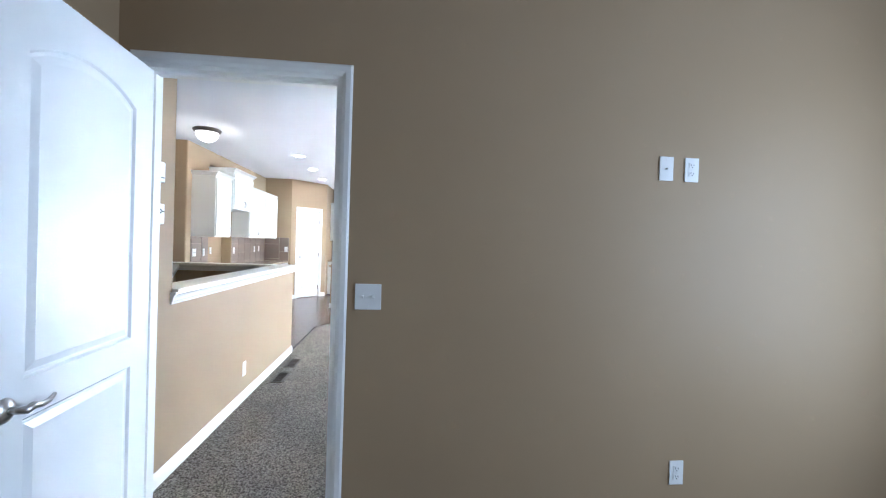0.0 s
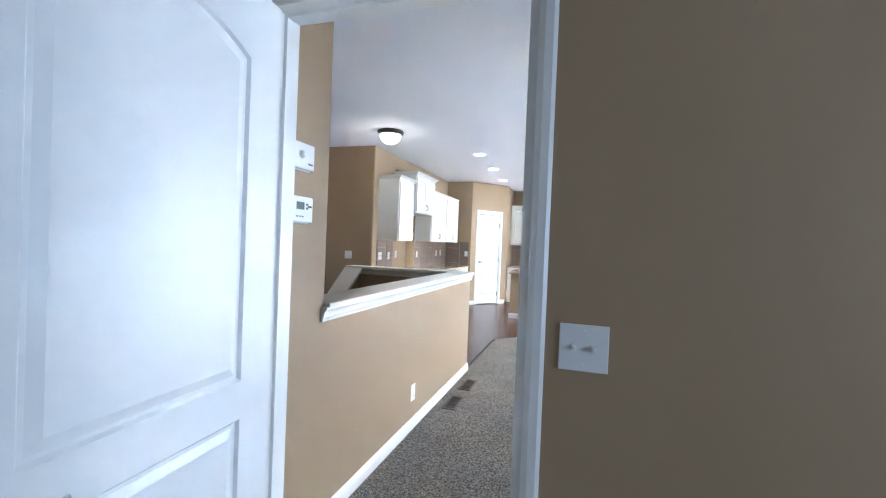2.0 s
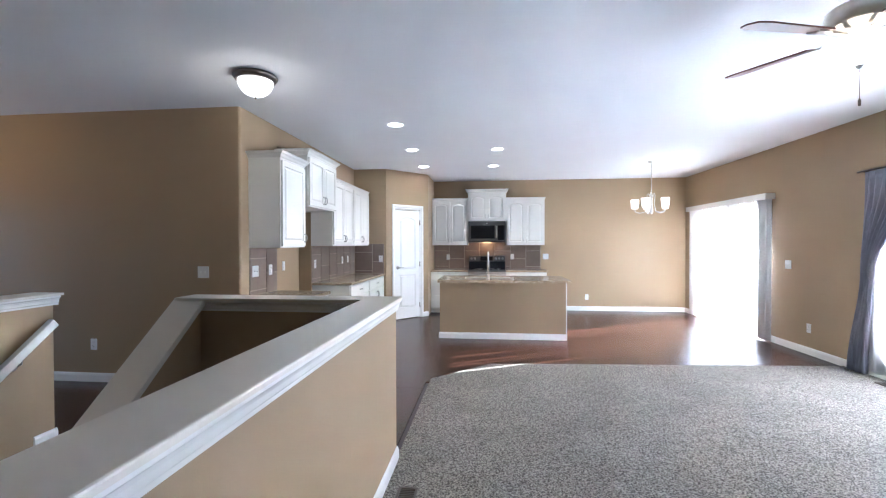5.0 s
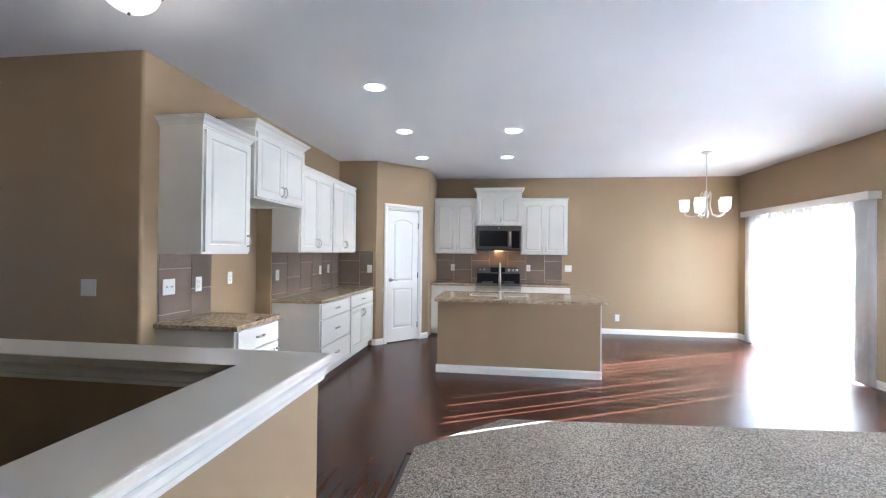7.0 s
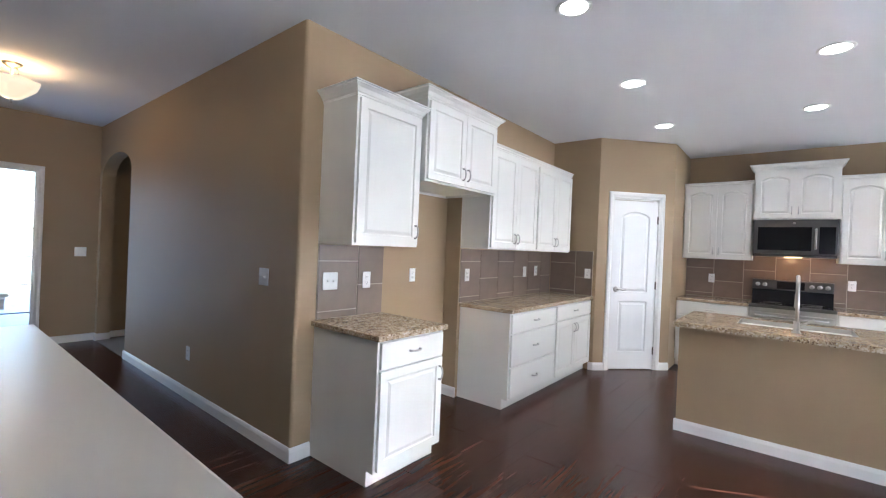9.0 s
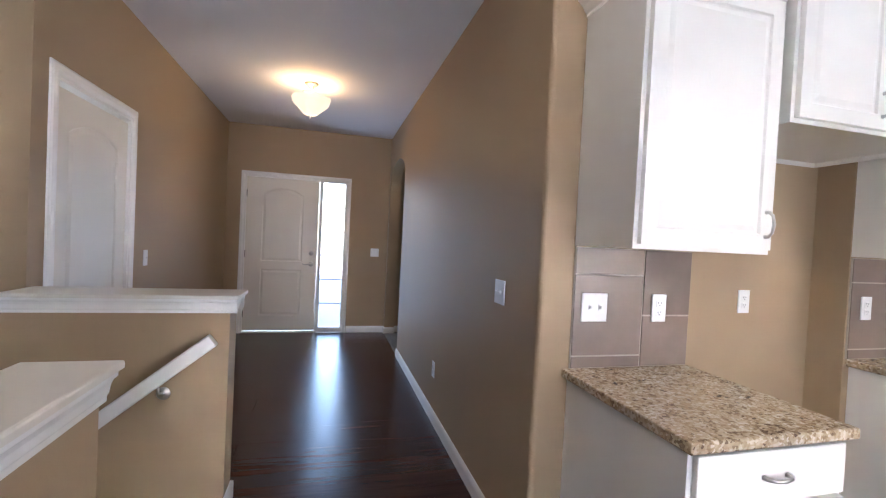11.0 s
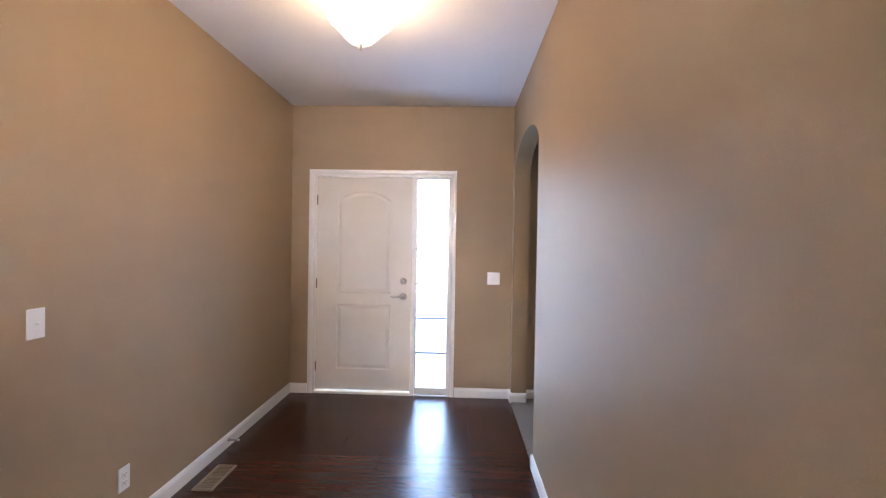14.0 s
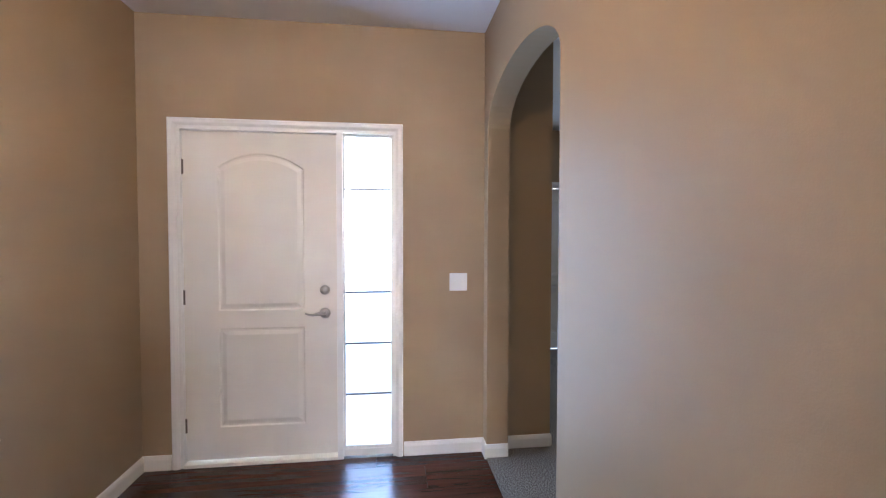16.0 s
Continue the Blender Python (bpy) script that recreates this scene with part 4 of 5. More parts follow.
curtain("curtain", pose(-9.7, 8.30, 0, 0, 0, 90), 2.2, [(z * 1.02 + 0.06, -0.02, 0.38 - 0.22 * (1 - abs(z - 1.05) / 1.1) if z > 1.0 else 0.2, d) for z, a, b, d in sweep], 5, "dark curtain panel at the front room window")


# ---- kitchen cabinets: local x along the front, front face at y=0, body to +y, z up ----
def pull(parent, x, y, z, vertical=True, size=0.085):
    bm = B()
    h = size / 2
    pts = [(-h, 0), (-h, -0.012), (-h * 0.7, -0.024), (0, -0.029), (h * 0.7, -0.024), (h, -0.012), (h, 0)]
    tube(bm, [((x, y + d, z + u) if vertical else (x + u, y + d, z)) for u, d in pts], [0.0075, 0.006, 0.005, 0.006, 0.005, 0.006, 0.0075], 8)
    part("handle", bm, M_NICKEL, parent, "brushed nickel handle")


def cabinet_door(parent, x0, z0, x1, z1, handle_side=None, handle_z=None, rise=0.0, t=0.019):
    bm = B()
    w, h = x1 - x0, z1 - z0
    s = 0.052
    panelled_leaf(bm, w, h, t, [(s, s, w - s, h - s, rise)], groove=0.016, depth=0.007, both=False)
    bmesh.ops.transform(bm, matrix=Matrix.Translation((x0, -t - 0.001, z0)), verts=bm.verts[:])
    d = part("door", bm, M_CAB, parent)
    if handle_side is not None:
        hx = x0 + 0.028 if handle_side < 0 else x1 - 0.028
        pull(d, hx, -t - 0.001, handle_z)
    return d


def drawer(parent, x0, z0, x1, z1):
    bm = B()
    box(bm, x0, -0.02, z0, x1, -0.001, z1, bevel=0.004)
    d = part("drawer", bm, M_CAB, parent)
    pull(d, (x0 + x1) / 2, -0.02, (z0 + z1) / 2, False)
    return d


def crown(parent, w, d, z, out=0.05, h=0.07):
    """A mitred crown moulding round the front and both sides."""
    prof = [(0.0, -0.012), (0.006, -0.012), (0.006, 0.0), (0.012, 0.006), (out * 0.45, h * 0.45), (out * 0.85, h * 0.75), (out * 0.85, h * 0.86), (out, h * 0.9), (out, h), (0.0, h)]
    bm = B()
    rings = []
    for px, py, ox, oy in ((0, d, -1, 0), (0, 0, -1, -1), (w, 0, 1, -1), (w, d, 1, 0)):
        rings.append([bm.verts.new((px + ox * o, py + oy * o, z + u)) for o, u in prof])
    n = len(prof)
    for a, b in zip(rings, rings[1:]):
        for i in range(n):
            bm.faces.new((a[i], a[(i + 1) % n], b[(i + 1) % n], b[i]))
    bm.faces.new(rings[0])
    bm.faces.new(rings[-1][::-1])
    return part("crown_moulding", bm, M_CAB, parent)


def upper_cabinet(m, w, d, h, doors, crown_h, label, rise=0.0, out=0.05, single_handle=1):
    e = tagged(empty("wall_cabinet", m), label, "cabinet", "wall cabinets")
    bm = B()
    box(bm, 0, 0, 0, w, d, h)
    under = [f for f in bm.faces if all(abs(v.co.z) < 1e-6 for v in f.verts)]
    bmesh.ops.recalc_face_normals(bm, faces=bm.faces[:])
    bmesh.ops.inset_region(bm, faces=under, thickness=0.018)
    bmesh.ops.translate(bm, vec=(0, 0, 0.02), verts=under[0].verts[:])
    part("body", bm, M_CAB, e)
    gap, mrg = 0.004, 0.016
    dw = (w - 2 * mrg - gap * (doors - 1)) / doors
    for i in range(doors):
        x0 = mrg + i * (dw + gap)
        side = single_handle if doors == 1 else (1 if i % 2 == 0 else -1)
        cabinet_door(e, x0, mrg, x0 + dw, h - mrg - 0.012, side, 0.105 if h > 0.5 else 0.08, rise)
    if crown_h:
        crown(e, w, d, h, out, crown_h)
    return e


def base_cabinet(m, w, d, h, layout, label, toe=0.09):
    """layout: list of columns (share, [("drawer"|"doors", height share, count)])."""
    e = tagged(empty("base_cabinet", m), label, "cabinet", "base cabinets")
    bm = B()
    box(bm, 0, 0.0, toe, w, d, h)
    part("body", bm, M_CAB, e)
    bm = B()
    box(bm, 0.0, 0.055, 0, w, d, toe)
    part("toe_kick", bm, M_CAB, e)
    x = 0.0
    for share, rows in layout:
        cw = w * share
        z = h - 0.012
        for kind, hs, n in rows:
            rh = (h - toe - 0.012) * hs
            z0 = z - rh + 0.012
            for i in range(n):
                a = x + 0.016 + i * (cw - 0.032 + 0.006) / n
                b = a + (cw - 0.032 + 0.006) / n - 0.006
                if kind == "drawer":
                    drawer(e, a, z0, b, z)
                else:
                    side = (1 if i % 2 == 0 else -1) if n > 1 else 1
                    cabinet_door(e, a, z0, b, z, side, z - 0.10)
            z -= rh
        x += cw
    return e


def worktop(name, poly, z0, z1, label):
    bm = B()
    prism(bm, poly, z0, z1)
    es = [e for e in bm.edges if abs(e.verts[0].co.z - e.verts[1].co.z) < 1e-5]
    bmesh.ops.bevel(bm, geom=es, offset=0.006, segments=2, affect="EDGES", profile=0.5)
    return tagged(new(name, mesh_of(name, bm, M_GRANITE)), label, "countertop")


CT0, CT1 = 0.832, 0.868
# left wall: fronts face +x; local x runs along +y
def on_left(y, z, depth):
    return pose(K_X + depth, y, z, 0, 0, 90)


upper_cabinet(on_left(6.318, 1.36, 0.335), 0.568, 0.333, 0.907, 1, 0.06, "tall white wall cabinet with one flat panel door and crown", rise=0.0, out=0.055)
upper_cabinet(pose(-2.378, 6.905, 1.827, 0, 0, 90), 0.895, 0.53, 0.59, 2, 0.06, "white wall cabinet with two doors above the refrigerator recess", rise=0.0, out=0.055)
upper_cabinet(on_left(7.845, 1.372, 0.305), 0.872, 0.303, 0.90, 2, 0.036, "white wall cabinet with two flat panel doors and bar pulls", rise=0.0, out=0.02)
upper_cabinet(on_left(8.719, 1.372, 0.305), 0.872, 0.303, 0.90, 2, 0.036, "white wall cabinet with two flat panel doors and bar pulls", rise=0.0, out=0.02)
base_cabinet(on_left(6.315, 0, 0.60), 0.57, 0.598, CT0, [(1.0, [("drawer", 0.22, 1), ("doors", 0.78, 1)])], "white base cabinet with one drawer over one door")
base_cabinet(on_left(7.88, 0, 0.53), 0.90, 0.528, CT0, [(1.0, [("drawer", 0.235, 1), ("drawer", 0.395, 1), ("drawer", 0.37, 1)])], "white base cabinet with three drawers")
base_cabinet(on_left(8.782, 0, 0.53), 0.965, 0.528, CT0, [(1.0, [("drawer", 0.22, 1), ("doors", 0.78, 2)])], "white base cabinet with a drawer over two doors")
worktop("countertop", [(K_X + 0.001, 6.29), (-2.11, 6.29), (-2.11, 6.895), (K_X + 0.001, 6.895)], CT0 + 0.001, CT1, "short polished speckled granite countertop beside the recess")
worktop("countertop", [(K_X + 0.001, 7.855), (-2.18, 7.855), (-2.18, C_PT[1] - 0.001), (K_X + 0.001, C_PT[1] - 0.001)], CT0 + 0.001, CT1, "polished speckled granite countertop along the kitchen wall")
# back wall: fronts face -y; local x runs along +x
upper_cabinet(pose(-1.498, 11.10, 1.37), 0.745, 0.308, 0.935, 2, 0.04, "white wall cabinet with two arched panel doors beside the microwave", rise=0.045, out=0.022)
upper_cabinet(pose(-0.752, 11.06, 1.862), 0.775, 0.348, 0.585, 2, 0.07, "white wall cabinet with two arched panel doors above the microwave", rise=0.045, out=0.05)
upper_cabinet(pose(0.025, 11.10, 1.37), 0.775, 0.308, 0.935, 2, 0.04, "white wall cabinet with two arched panel doors beside the microwave", rise=0.045, out=0.022)
base_cabinet(pose(-1.495, 10.82, 0), 0.745, 0.588, CT0, [(1.0, [("drawer", 0.235, 1), ("drawer", 0.395, 1), ("drawer", 0.37, 1)])], "white base cabinet with three drawers beside the range")
base_cabinet(pose(0.018, 10.82, 0), 0.79, 0.588, CT0, [(1.0, [("drawer", 0.22, 1), ("doors", 0.78, 2)])], "white base cabinet with a drawer over two doors")
worktop("countertop", [(-1.498, 10.785), (-0.748, 10.785), (-0.748, BACK_Y - 0.001), (-1.498, BACK_Y - 0.001)], CT0 + 0.001, CT1, "polished speckled granite countertop beside the range")
worktop("countertop", [(0.016, 10.785), (0.84, 10.785), (0.84, BACK_Y - 0.001), (0.010, BACK_Y - 0.001)], CT0 + 0.001, CT1, "polished speckled granite countertop beside the range")


# ---- range and microwave ----
def stove(m):
    e = tagged(empty("range", m), "stainless electric range with a black glass cooktop", "stove")
    w = 0.758
    bm = B()
    box(bm, 0, 0.02, 0.05, w, 0.61, 0.87, bevel=0.004)
    part("body", bm, M_STEEL, e)
    bm = B()
    box(bm, 0.002, -0.02, 0.87, w - 0.002, 0.56, 0.895, bevel=0.004)
    part("cooktop", bm, M_BLACK, e, "black glass cooktop")
    bm = B()
    box(bm, 0.0, -0.03, 0.855, w, -0.005, 0.893, bevel=0.004)
    part("front_rail", bm, M_DARKSTEEL, e)
    bm = B()
    box(bm, 0.02, -0.012, 0.24, w - 0.02, 0.02, 0.80, bevel=0.004)
    d = part("oven_door", bm, M_STEEL, e)
    bm = B()
    box(bm, 0.10, -0.016, 0.34, w - 0.10, -0.011, 0.68)
    part("oven_window", bm, M_BLACK, d)
    bm = B()
    tube(bm, [(0.07, -0.012, 0.765), (0.07, -0.055, 0.765), (w - 0.07, -0.055, 0.765), (w - 0.07, -0.012, 0.765)], 0.011, 10)
    part("oven_handle", bm, M_STEEL, d)
    bm = B()
    box(bm, 0.02, -0.012, 0.06, w - 0.02, 0.02, 0.225, bevel=0.004)
    part("storage_drawer", bm, M_STEEL, e)
    bm = B()
    prism(bm, [(0.50, 0.895), (0.60, 0.895), (0.60, 1.155), (0.545, 1.155), (0.525, 1.05)], 0.0, w, Matrix(((0, 0, 1, 0), (1, 0, 0, 0), (0, 1, 0, 0), (0, 0, 0, 1))))
    part("backguard", bm, M_BLACK, e, "black control panel with steel trim")
    bm = B()
    box(bm, 0.0, 0.50, 1.04, w, 0.546, 1.16, bevel=0.004)
    part("control_panel", bm, M_DARKSTEEL, e)
    bm = B()
    box(bm, 0.24, 0.495, 1.055, 0.50, 0.501, 1.145)
    part("display", bm, M_BLACK, e)
    for x in (0.055, 0.125, 0.565, 0.635, 0.705):
        bm = B()
        lathe(bm, [(0, 0.470), (0.019, 0.471), (0.022, 0.478), (0.024, 0.5)], 20, centre=(x, 0, 1.10), axis="y")
        part("knob", bm, M_STEEL, e)
    for x, y, r in ((0.2, 0.14, 0.1), (0.56, 0.14, 0.08), (0.2, 0.40, 0.08), (0.56, 0.40, 0.1)):
        bm = B()
        lathe(bm, [(r - 0.003, 0.8952), (r - 0.003, 0.8958), (r, 0.8958), (r, 0.8952)], 32, centre=(x, y, 0))
        part("burner_ring", bm, M_STEEL, e)
    for x in (0.05, w - 0.05):
        for y in (0.08, 0.55):
            bm = B()
            lathe(bm, [(0, 0), (0.018, 0), (0.018, 0.05), (0, 0.05)], 10, centre=(x, y, 0))
            part("foot", bm, M_DARK, e)
    return e


stove(pose(-0.744, 10.795, -0.014))


def microwave(m):
    e = tagged(empty("microwave", m), "stainless over-the-range microwave with a dark glass door", "microwave")
    w, h, d = 0.756, 0.43, 0.37
    bm = B()
    box(bm, 0, 0.02, 0, w, d, h, bevel=0.004)
    part("body", bm, M_DARK, e)
    bm = B()
    box(bm, 0, 0, 0.03, w, 0.025, h, bevel=0.003)
    door = part("front", bm, M_DARKSTEEL, e)
    bm = B()
    box(bm, 0.045, -0.004, 0.075, 0.535, 0.002, h - 0.085, bevel=0.002)
    part("window", bm, M_BLACK, door, "dark glass window")
    bm = B()
    box(bm, 0.60, -0.004, 0.045, w - 0.02, 0.002, h - 0.085, bevel=0.002)
    part("control_panel", bm, M_BLACK, door)
    bm = B()
    tube(bm, [(0.57, 0, 0.10), (0.57, -0.035, 0.11), (0.57, -0.035, h - 0.12), (0.57, 0, h - 0.11)], 0.011, 10)
    part("handle", bm, M_STEEL, door)
    bm = B()
    lathe(bm, [(0, -0.003), (0.012, -0.002), (0.012, 0.001)], 20, centre=(w / 2, 0, h - 0.04), axis="y")
    part("badge", bm, M_PLATE, door)
    bm = B()
    box(bm, 0.02, 0.0, 0.0, w - 0.02, 0.022, 0.028)
    part("vent_grille", bm, M_DARK, e)
    bm = B()
    box(bm, 0.30, 0.08, -0.006, 0.46, 0.15, 0.0)
    part("task_lamp", bm, M_PILOT, e, "lit warm lamp below")
    return e


microwave(pose(-0.743, 11.03, 1.428))
bulb("microwave_task_bulb", -0.38, 11.15, 1.40, 0.18, 0.04, (1.0, 0.55, 0.22))


# ---- island ----
IX0, IX1, IY0, IY1 = -1.053, 0.777, 8.53, 9.30
isl = tagged(empty("kitchen_island", pose(0, 0, 0)), "tan painted kitchen island with a white baseboard", "island")
bm = B()
box(bm, IX0, IY0, 0, IX1, IY0 + 0.11, CT0)
part("back_panel", bm, M_WALL, isl)
bm = B()
box(bm, IX0, IY0 + 0.111, 0.09, IX1, IY1, CT0)
part("cabinet_body", bm, M_CAB, isl)
bm = B()
box(bm, IX0 + 0.02, IY0 + 0.111, 0.0, IX1 - 0.02, IY1 - 0.06, 0.09)
part("toe_kick", bm, M_CAB, isl)
bm = B()
moulding(bm, (IX0 - 0.014, IY0, 0), (IX1 + 0.014, IY0, 0), S, BASE_PROFILE)
moulding(bm, (IX0, IY0, 0), (IX0, IY0 + 0.11, 0), W, BASE_PROFILE)
moulding(bm, (IX1, IY0, 0), (IX1, IY0 + 0.11, 0), E, BASE_PROFILE)
part("baseboard", bm, M_TRIM, isl, "white baseboard")
bm = B()
box(bm, IX1 - 0.002, IY0 - 0.004, 0.092, IX1 + 0.012, IY0 + 0.018, CT0)
part("corner_trim", bm, M_TRIM, isl, "white corner trim")
for i in range(3):
    a = IX1 - 0.02 - i * 0.61
    bm = B()
    panelled_leaf(bm, 0.57, 0.70, 0.019, [(0.052, 0.052, 0.518, 0.648, 0)], groove=0.014, depth=0.006, both=False)
    bmesh.ops.transform(bm, matrix=pose(a, IY1 + 0.02, 0.12, 0, 0, 180), verts=bm.verts[:])
    part("door", bm, M_CAB, isl)
# granite top with the sink cut out
SX0, SX1, SY0, SY1 = -0.70, 0.0, 8.78, 9.20
TX0, TX1, TY0, TY1 = -1.075, 0.836, 8.40, 9.34
bm = B()
for b in ((TX0, TY0, TX1, SY0), (TX0, SY1, TX1, TY1), (TX0, SY0, SX0, SY1), (SX1, SY0, TX1, SY1)):
    box(bm, b[0], b[1], CT0 + 0.001, b[2], b[3], CT1 + 0.003)
bmesh.ops.remove_doubles(bm, verts=bm.verts[:], dist=0.0005)
top = tagged(new("island_countertop", mesh_of("island_countertop", bm, M_GRANITE)), "polished speckled granite island top with a wide overhang", "countertop")
sk = tagged(empty("sink", pose(0, 0, 0)), "stainless undermount sink in the island top", "sink")
bm = B()
t = 0.004
for b in ((SX0, SY0, 0.66, SX1, SY0 + t, CT1 - 0.002), (SX0, SY1 - t, 0.66, SX1, SY1, CT1 - 0.002), (SX0, SY0 + t, 0.66, SX0 + t, SY1 - t, CT1 - 0.002), (SX1 - t, SY0 + t, 0.66, SX1, SY1 - t, CT1 - 0.002), (SX0, SY0, 0.655, SX1, SY1, 0.66)):
    box(bm, *b)
part("basin", bm, M_STEEL, sk)
bm = B()
lathe(bm, [(0, 0.664), (0.03, 0.664), (0.04, 0.661)], 20, centre=(-0.35, 9.0, 0))
part("drain", bm, M_NICKEL, sk)
fc = tagged(empty("faucet", pose(-0.338, 8.60, CT1 + 0.003)), "tall brushed nickel gooseneck kitchen faucet", "faucet")
bm = B()
lathe(bm, [(0, 0), (0.028, 0), (0.028, 0.006), (0.02, 0.014), (0.018, 0.08), (0.0, 0.085)], 20)
part("base", bm, M_NICKEL, fc)
bm = B()
arc = [(0, 0, 0.07), (0, 0, 0.20), (0, 0, 0.30)] + [(0, 0.085 - 0.085 * math.cos(a), 0.30 + 0.095 * math.sin(a)) for a in [math.pi * i / 10 for i in range(1, 11)]] + [(0, 0.17, 0.26)]
tube(bm, arc, 0.0115, 12)
part("spout", bm, M_NICKEL, fc)
bm = B()
lathe(bm, [(0, 0.16), (0.014, 0.16), (0.016, 0.18), (0.014, 0.265), (0, 0.27)], 14, centre=(0, 0.17, 0))
part("spray_head", bm, M_NICKEL, fc)
bm = B()
tube(bm, [(0.015, 0, 0.06), (0.04, 0, 0.065), (0.07, -0.002, 0.085), (0.09, -0.004, 0.11)], [0.009, 0.008, 0.006, 0.005], 10)
part("lever", bm, M_NICKEL, fc)


# ---- lamps ----
def can_light(x, y):
    e = tagged(empty("recessed_light", pose(x, y, H)), "lit round recessed ceiling light with a white trim ring", "ceiling light", "recessed lights")
    bm = B()
    lathe(bm, [(0.098, 0.0), (0.098, -0.004), (0.090, -0.008), (0.078, -0.006), (0.074, -0.001)], 36)
    part("trim_ring", bm, M_TRIM, e)
    bm = B()
    lathe(bm, [(0.0, -0.003), (0.075, -0.003)], 36)
    part("lamp", bm, M_CAN, e, "glowing lamp")
    d = bpy.data.lights.new("can_bulb", "SPOT")
    d.energy, d.spot_size, d.spot_blend, d.color, d.shadow_soft_size = 1.8, radians(110), 0.6, (1.0, 0.9, 0.76), 0.06
    ob = new("can_bulb", d)
    ob.location = (x, y, H - 0.02)


for x, y in ((-1.375, 6.975), (-1.415, 8.265), (-1.46, 9.60), (-0.207, 8.35), (-0.255, 9.66)):
    can_light(x, y)

# flush dome over the hall
fl = tagged(empty("flush_ceiling_light", pose(-2.18, 5.47, H)), "lit flush dome light with a dark bronze rim", "ceiling light")
bm = B()
lathe(bm, [(0.0, 0), (0.155, 0), (0.168, -0.012), (0.168, -0.022), (0.158, -0.034), (0.150, -0.045), (0.138, -0.050), (0.130, -0.046)], 48)
part("rim", bm, M_BRONZE, fl)
bm = B()
lathe(bm, [(0.134, -0.046)] + [(0.134 * math.cos(a), -0.048 - 0.122 * math.sin(a)) for a in [math.pi / 2 * i / 10 for i in range(1, 10)]] + [(0.0, -0.170)], 48)
dome = part("dome", bm, M_SHADE, fl, "lit frosted glass dome")
dome.visible_shadow = False
bm = B()
lathe(bm, [(0.0, -0.190), (0.006, -0.188), (0.008, -0.180), (0.004, -0.172), (0.0, -0.169)], 14)
part("finial", bm, M_BRONZE, fl)

# semi-flush alabaster bowl in the foyer
sf = tagged(empty("semi_flush_ceiling_light", pose(-5.425, 5.16, H)), "lit semi-flush light with a scalloped alabaster bowl", "ceiling light")
bm = B()
lathe(bm, [(0, 0), (0.065, 0), (0.066, -0.008), (0.05, -0.022), (0.03, -0.034), (0.012, -0.042), (0.010, -0.12), (0, -0.12)], 32)
part("canopy", bm, M_NICKEL, sf)
for k in range(3):
    a = 2 * math.pi * k / 3 + 0.4
    bm = B()
    tube(bm, [(0.01 * math.cos(a), 0.01 * math.sin(a), -0.045), (0.045 * math.cos(a), 0.045 * math.sin(a), -0.035), (0.075 * math.cos(a), 0.075 * math.sin(a), -0.075), (0.10 * math.cos(a), 0.10 * math.sin(a), -0.145)], 0.004, 8)
    part("arm", bm, M_NICKEL, sf)
bm = B()
lathe(bm, [(0.175, -0.135), (0.172, -0.150), (0.160, -0.185), (0.150, -0.200), (0.120, -0.225), (0.085, -0.262), (0.06, -0.285), (0.03, -0.298), (0.0, -0.30)], 48)
for v in bm.verts:
    r = math.hypot(v.co.x, v.co.y)
    if r > 0.1:
        v.co.z += 0.006 * math.sin(6 * math.atan2(v.co.y, v.co.x))
bowl = part("bowl", bm, M_SHADE_WARM, sf, "lit scalloped alabaster bowl")
bowl.visible_shadow = False
bm = B()
lathe(bm, [(0.0, -0.33), (0.007, -0.327), (0.010, -0.318), (0.006, -0.306), (0.012, -0.300), (0.0, -0.296)], 14)
part("finial", bm, M_NICKEL, sf)

# ceiling fan over the living room
fan = tagged(empty("ceiling_fan", pose(1.518, 4.584, H)), "brushed nickel ceiling fan with five cherry blades and a lit bowl", "ceiling fan")
bm = B()
lathe(bm, [(0, 0), (0.068, 0), (0.068, -0.008), (0.058, -0.022), (0.046, -0.055), (0.036, -0.068), (0.014, -0.072), (0, -0.072)], 32)
part("canopy", bm, M_NICKEL, fan)
bm = B()
tube(bm, [(0, 0, -0.06), (0, 0, -0.16)], 0.012, 12)
part("downrod", bm, M_NICKEL, fan)
bm = B()
lathe(bm, [(0, -0.15), (0.06, -0.153), (0.125, -0.165), (0.138, -0.18), (0.14, -0.245), (0.115, -0.262), (0.075, -0.28), (0.065, -0.335), (0.0, -0.34)], 36)
part("motor_housing", bm, M_NICKEL, fan)
for k in range(5):
    a = 2 * math.pi * k / 5 + 0.878
    mr = Matrix.Rotation(a, 4, "Z")
    bm = B()
    prism(bm, [(0.20, -0.05), (0.57, -0.068), (0.625, -0.055), (0.64, 0.0), (0.625, 0.055), (0.57, 0.068), (0.20, 0.05)], -0.004, 0.004, mr @ pose(0, 0, -0.297, -13, 0, 0))
    bl = part("blade", bm, M_BLADE, fan, "dark cherry wood blade")
    bm = B()
    prism(bm, [(0.09, -0.02), (0.17, -0.012), (0.22, -0.04), (0.27, -0.035), (0.25, 0.0), (0.27, 0.035), (0.22, 0.04), (0.17, 0.012), (0.09, 0.02)], -0.011, -0.0045, mr @ pose(0, 0, -0.297, -13, 0, 0))
    part("blade_bracket", bm, M_NICKEL, bl)
bm = B()
lathe(bm, [(0.148, -0.335), (0.153, -0.347), (0.143, -0.378), (0.12, -0.395), (0.105, -0.418), (0.075, -0.44), (0.035, -0.451), (0, -0.454)], 40)
